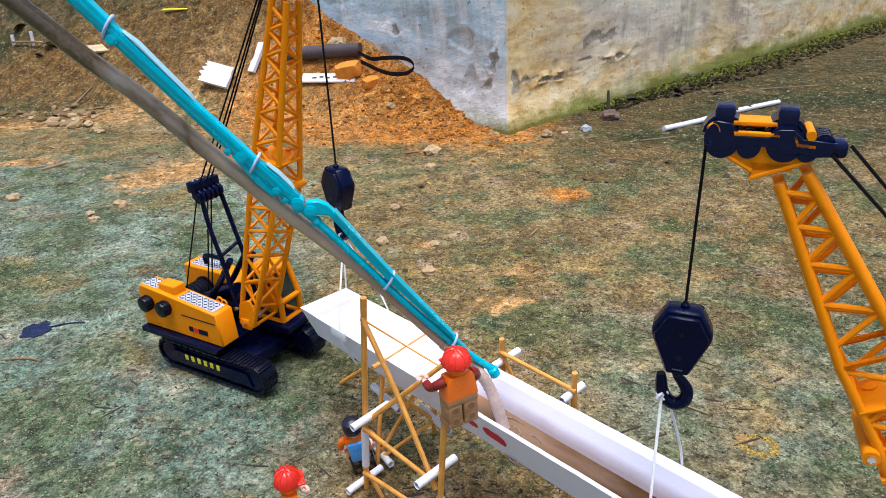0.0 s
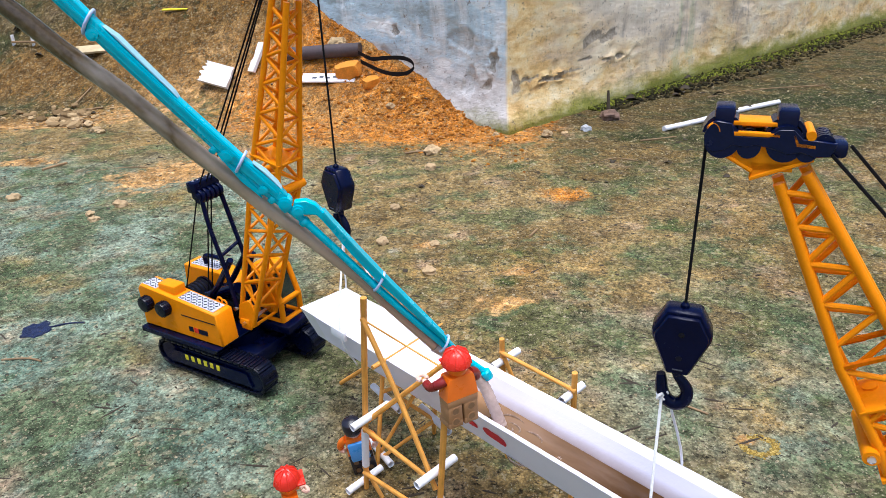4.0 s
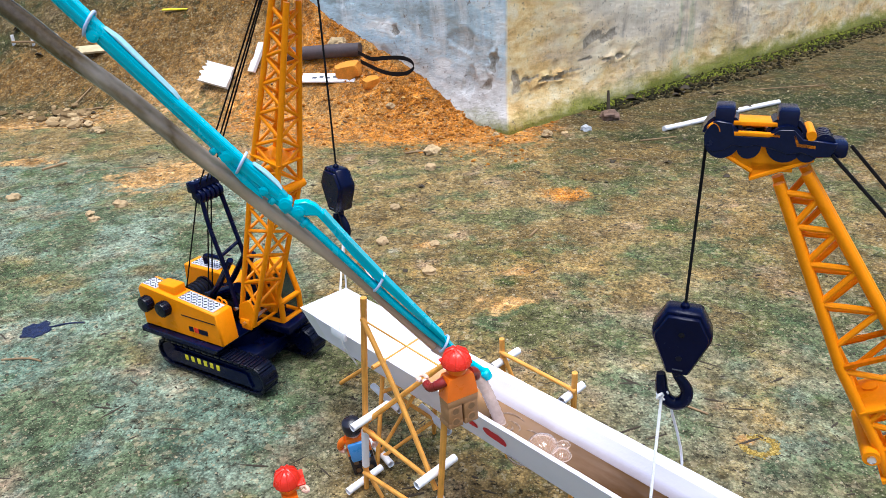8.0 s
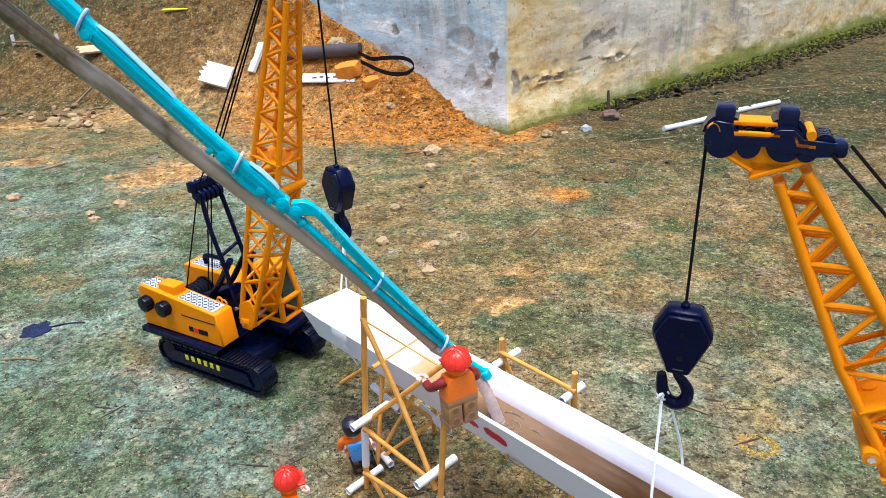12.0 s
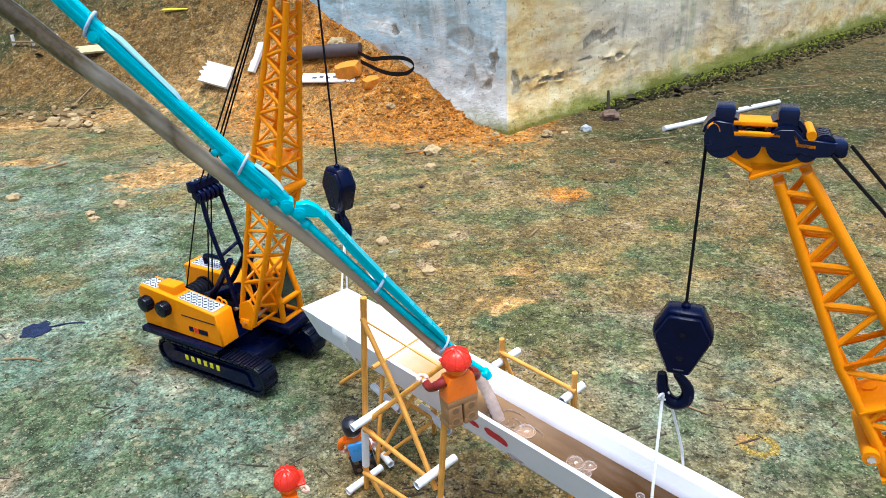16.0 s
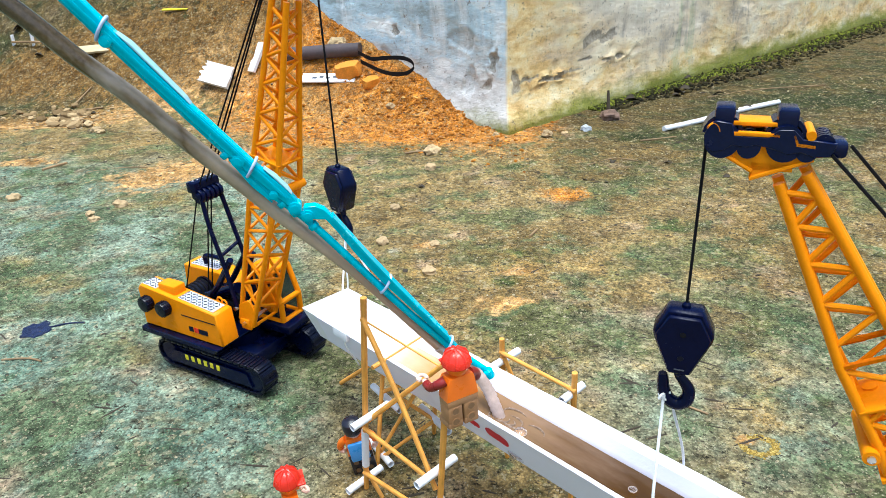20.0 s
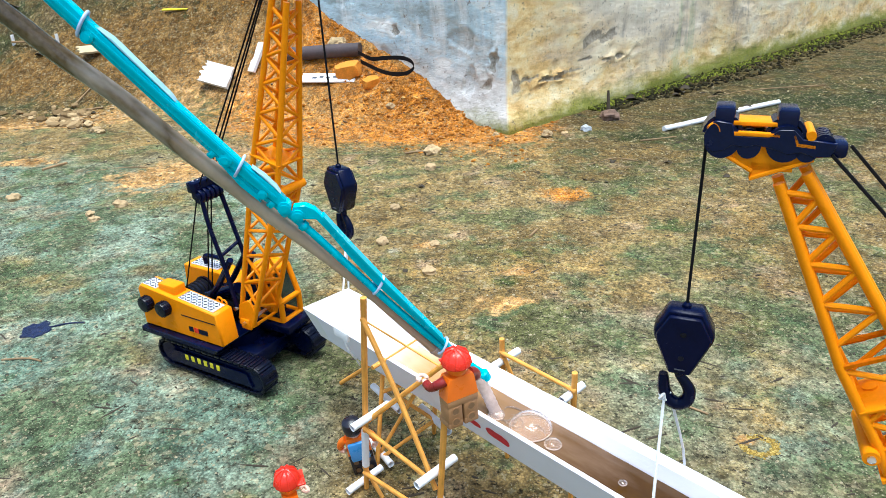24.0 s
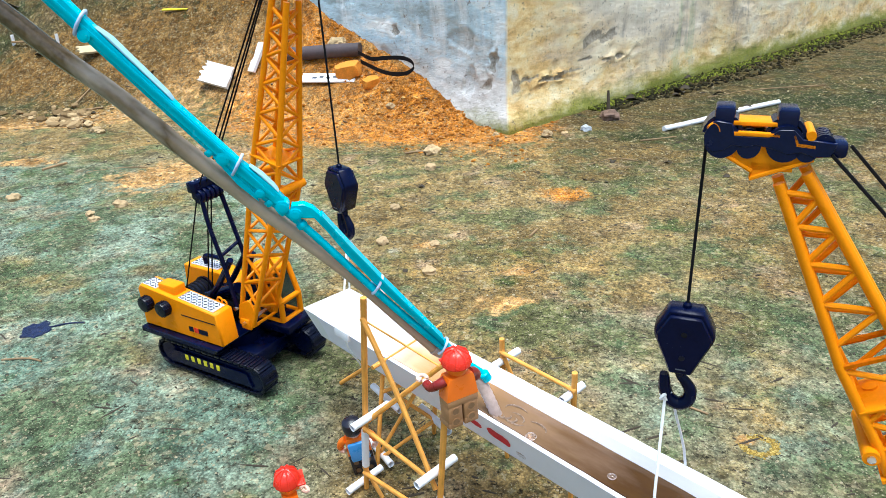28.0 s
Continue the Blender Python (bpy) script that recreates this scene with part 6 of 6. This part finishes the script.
for k, pts in enumerate((((-0.345, 0.447), (-0.325, 0.4475), (-0.312, 0.443)), ((-0.725, 1.36), (-0.705, 1.41)), ((-0.575, 0.95), (-0.557, 0.985)), ((-0.505, 0.935), (-0.46, 0.95), (-0.42, 0.945)), ((0.09, 0.64), (0.1, 0.66)),
                         ((-0.05, 0.96), (-0.03, 0.975), (-0.01, 0.965)), ((0.2, 0.88), (0.24, 0.9), (0.27, 0.885)), ((0.3, 0.98), (0.36, 1.0)), ((0.42, 0.83), (0.44, 0.86)), ((0.15, 0.36), (0.165, 0.347)),
                         ((0.5, 1.25), (0.62, 1.3), (0.75, 1.31)), ((-0.69, 1.33), (-0.65, 1.325)), ((0.03, 0.72), (0.055, 0.715)))):
    on_ground_line("twig", pts, 0.0008 + 0.0006 * (k % 3), TWIG, "thin dry twig on the ground", "twig", "twigs", 0.8, 6)
crumbs("rubble", "broken pale lumps of dry mortar lying in a heap", 90, lambda r: ((-0.69 + r.gauss(0, 0.032), 1.265 + r.gauss(0, 0.035)) if r.random() < 0.7 else (-0.79 + r.gauss(0, 0.03), 1.315 + r.gauss(0, 0.012))), lambda r, x, y: 0.003 + 0.011 * r.random() ** 2, island_material("dry_mortar", (0.0, (0.17, 0.11, 0.05)), (0.5, (0.38, 0.26, 0.13)), (1.0, (0.54, 0.39, 0.21))), 21)
crumbs("lichen", "gold ring of crusted lichen on the ground", 700, lambda r: (lambda a, q: (0.1838 + 0.0095 * q * math.cos(a), 0.3165 + 0.0078 * q * math.sin(a)))(r.uniform(-3.4, 2.0), r.gauss(1.0, 0.15)), lambda r, x, y: 0.0003 + 0.0007 * r.random() ** 2, island_material("gold_lichen", (0.0, (0.2, 0.13, 0.03)), (0.6, (0.4, 0.27, 0.05)), (1.0, (0.6, 0.46, 0.16))), 22)
blot = bmesh.new()
blot_ring = []
for k in range(28):
    a = 2 * math.pi * k / 28
    rr = 0.0105 * (1 + 0.35 * noise.noise(Vector((math.cos(a) * 1.7, math.sin(a) * 1.7, 4))) + 0.3 * noise.noise(Vector((math.cos(a) * 5, math.sin(a) * 5, 9))))
    blot_ring.append(Vector((rr * math.cos(a) * 1.1, rr * math.sin(a) * 1.3, 0)))
def crumple(v, k):
    p = v * k
    return p + Vector((0, 0, 0.0006 + 0.0012 * (1 - k) + 0.0016 * noise.noise(p * 260) + 0.0012 * noise.noise(p * 520 + Vector((3, 1, 0)))))


ring_loft(blot, [[v * 1.02 - Vector((0, 0, 0.0015)) for v in blot_ring]] + [[crumple(v, k) for v in blot_ring] for k in (0.97, 0.86, 0.74, 0.62, 0.5, 0.38, 0.26, 0.12)])
tagged(part("plastic_scrap", blot, PLASTIC_BLUE, None, at=Matrix.Translation(ground_point(-0.3426, 0.492))), "flat dark blue plastic scrap pressed in the ground", "plastic scrap")
on_ground_line("plastic_thread", [(-0.333, 0.496), (-0.32, 0.5), (-0.305, 0.5)], 0.0008, PLASTIC_BLUE, "dark thread from the plastic scrap", "thread")


def leaves(at, count, spread, size, seed):
    rng = random.Random(seed)
    for k in range(count):
        x, y = at[0] + rng.gauss(0, spread[0]), at[1] + rng.gauss(0, spread[1])
        bm = bmesh.new()
        rows_ = []
        s = size * rng.uniform(0.6, 1.3)
        curl = rng.uniform(0.1, 0.5)
        for i in range(7):
            t = i / 6
            w = 0.42 * math.sin(math.pi * (0.06 + 0.88 * t)) ** 0.8
            rows_.append([Vector((s * (t - 0.5), s * w * q, s * (curl * q * q * w + 0.15 * math.sin(t * 3)))) for q in (-1, -0.5, 0, 0.5, 1)])
        low = [[v - Vector((0, 0, s * 0.02)) for v in r] for r in rows_]
        ring_loft(bm, [r + l[::-1] for r, l in zip(rows_, low)])
        m = Matrix.Translation(ground_point(x, y, s * 0.03)) @ Euler((rng.uniform(-0.4, 0.4), rng.uniform(-0.4, 0.4), rng.uniform(0, 6.3))).to_matrix().to_4x4()
        tagged(part("dry_leaf", bm, LEAF, None, at=m), "curled dark dry leaf on the soil", "leaf", "dry leaves")


leaves((-0.861, 1.535), 2, (0.02, 0.01), 0.035, 1)
leaves((-0.62, 1.41), 1, (0.02, 0.015), 0.025, 2)
leaves((-0.66, 1.26), 3, (0.03, 0.03), 0.012, 3)
leaves((-0.98, 1.67), 8, (0.08, 0.03), 0.04, 4)
leaves((0.5, 1.36), 10, (0.12, 0.1), 0.02, 5)
leaves((0.3, 0.95), 8, (0.12, 0.08), 0.009, 6)
leaves((-0.1, 0.75), 8, (0.15, 0.12), 0.008, 7)


# ---- motion ----
LEVEL = [(0.0, 0.0613, 0.0), (3.0, 0.0626, 0.0), (6.0, 0.0635, 0.0), (9.0, 0.0641, 0.0), (12.5, 0.0649, 0.2), (15.5, 0.0657, 0.3), (18.0, 0.0664, 0.45), (21.5, 0.0672, 0.65), (24.0, 0.0678, 0.75), (27.0, 0.0688, 0.9), (28.0, 0.0691, 1.0)]


def level_at(t):
    for (t0, z0, _), (t1, z1, _) in zip(LEVEL, LEVEL[1:]):
        if t0 <= t <= t1:
            return z0 + (z1 - z0) * (t - t0) / (t1 - t0)
    return LEVEL[-1][1]


def motions():
    boom_rows = [
    (0, pose(0.0026, 0.2775, 0.1055, 0.00, -50.46, -173.83)), (0.5, pose(0.0027, 0.2777, 0.1054, -0.08, -50.51, -173.74)),
    (1, pose(0.0029, 0.2779, 0.1054, -0.40, -50.57, -173.32)), (1.5, pose(0.0029, 0.2779, 0.1054, -0.40, -50.57, -173.32)),
    (2, pose(0.0029, 0.2781, 0.1052, 0.07, -50.45, -173.93)), (2.5, pose(0.0020, 0.2786, 0.1049, -0.90, -50.81, -172.68)),
    (3, pose(0.0005, 0.2772, 0.1055, -0.79, -50.85, -172.81)), (3.5, pose(-0.0011, 0.2729, 0.1075, -0.38, -50.63, -173.34)),
    (5.5, pose(-0.0016, 0.2714, 0.1083, -0.25, -50.48, -173.50)), (6, pose(-0.0016, 0.2716, 0.1081, 0.18, -50.36, -174.05)),
    (6.5, pose(-0.0017, 0.2715, 0.1082, -0.20, -50.50, -173.57)), (7, pose(-0.0015, 0.2734, 0.1071, -0.88, -50.73, -172.68)),
    (7.5, pose(-0.0020, 0.2723, 0.1077, -0.28, -50.58, -173.46)), (8, pose(-0.0016, 0.2730, 0.1073, -0.60, -50.62, -173.05)),
    (8.5, pose(-0.0029, 0.2698, 0.1092, -0.37, -50.42, -173.34)), (9, pose(-0.0031, 0.2643, 0.1118, 0.27, -49.96, -174.17)),
    (9.5, pose(-0.0028, 0.2680, 0.1099, -0.50, -50.36, -173.18)), (10, pose(-0.0028, 0.2683, 0.1098, -0.73, -50.43, -172.88)),
    (10.5, pose(-0.0023, 0.2702, 0.1090, -0.97, -50.48, -172.57)), (11, pose(-0.0019, 0.2692, 0.1089, -2.01, -50.50, -171.22)),
    (11.5, pose(-0.0028, 0.2677, 0.1100, -1.38, -50.42, -172.03)), (12, pose(-0.0019, 0.2708, 0.1086, -1.18, -50.49, -172.29)),
    (12.5, pose(-0.0016, 0.2725, 0.1074, -2.30, -50.80, -170.85)), (14.5, pose(-0.0015, 0.2725, 0.1075, -1.58, -50.67, -171.77)),
    (15, pose(-0.0015, 0.2719, 0.1077, -1.35, -50.57, -172.07)), (15.5, pose(-0.0016, 0.2732, 0.1070, -1.43, -50.72, -171.97)),
    (16, pose(-0.0015, 0.2739, 0.1066, -1.75, -50.91, -171.55)), (16.5, pose(-0.0015, 0.2739, 0.1066, -1.75, -50.91, -171.55)),
    (17, pose(-0.0016, 0.2732, 0.1070, -1.43, -50.72, -171.97)), (17.5, pose(-0.0015, 0.2734, 0.1068, -1.49, -50.77, -171.89)),
    (18, pose(-0.0010, 0.2754, 0.1056, -1.91, -51.01, -171.36)), (18.5, pose(-0.0016, 0.2749, 0.1059, -2.04, -51.02, -171.19)),
    (19, pose(-0.0010, 0.2761, 0.1050, -2.29, -51.16, -170.86)), (19.5, pose(-0.0005, 0.2767, 0.1047, -2.34, -51.14, -170.80)),
    (20, pose(0.0004, 0.2776, 0.1042, -2.96, -51.27, -170.01)), (20.5, pose(0.0000, 0.2773, 0.1044, -2.93, -51.21, -170.04)),
    (21, pose(-0.0001, 0.2771, 0.1044, -2.88, -51.28, -170.10)), (21.5, pose(-0.0005, 0.2759, 0.1052, -2.53, -51.13, -170.56)),
    (23.5, pose(-0.0021, 0.2716, 0.1073, -2.21, -50.87, -170.96)), (24, pose(-0.0021, 0.2715, 0.1071, -2.92, -51.00, -170.05)),
    (24.5, pose(-0.0020, 0.2715, 0.1071, -3.48, -51.00, -169.32)), (25, pose(-0.0020, 0.2720, 0.1069, -3.03, -50.99, -169.90)),
    (25.5, pose(-0.0016, 0.2723, 0.1066, -2.37, -50.87, -170.75)), (26, pose(-0.0015, 0.2726, 0.1063, -3.39, -51.11, -169.44)),
    (26.5, pose(-0.0016, 0.2723, 0.1065, -3.09, -51.00, -169.82)), (27, pose(-0.0010, 0.2755, 0.1051, -3.51, -51.30, -169.29)),
    (27.5, pose(-0.0003, 0.2775, 0.1040, -3.86, -51.49, -168.85)), (28, pose(-0.0021, 0.2698, 0.1081, -1.86, -50.67, -171.41))
    ]
    walk(boom_ob, boom_rows)
    # the soft hose end swings so that it stays over the tray
    root, end = Vector((0.0, -0.002, -0.0055)), Vector((-0.0492, 0.0166, -0.0137))
    dip = tray_point(0.1545, 0.0145, 0.0610)
    swing = []
    for t, m in boom_rows:
        want = m.inverted() @ dip - root
        turn = (end - root).rotation_difference(want).to_matrix().to_4x4()
        swing.append((t, Matrix.Translation(root) @ turn @ Matrix.Translation(-root)))
    walk(tail_ob, swing)
    shift = [(0.0, 0.0), (9.0, 0.0), (12.5, 0.2), (15.5, 0.3), (18.0, 0.45), (21.5, 0.65), (24.0, 0.75), (27.0, 0.9), (28.0, 1.0)]
    move = Vector((0.0019, 0.0004, -0.0006))
    walk(tray_ob, [(t, Matrix.Translation(move * k) @ TRAY_POSE) for t, k in shift])
    walk(sling_a, [(t, Matrix.Translation(ha + move * k * 1.15)) for t, k in shift])
    walk(sling_b, [(t, Matrix.Translation(hb + move * k * 0.8)) for t, k in shift])
    walk(hook_a, [(t, pose(*HOOK_A, 0, -1.0 * k, 0)) for t, k in shift])
    walk(hook_b, [(t, pose(*HOOK_B, 0, -0.75 * k, 0)) for t, k in shift])
    walk(liquid_ob, [(t, Matrix.Translation(move * k + Vector((0, 0, z))) @ TRAY_POSE) for t, z, k in LEVEL])
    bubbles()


motions()
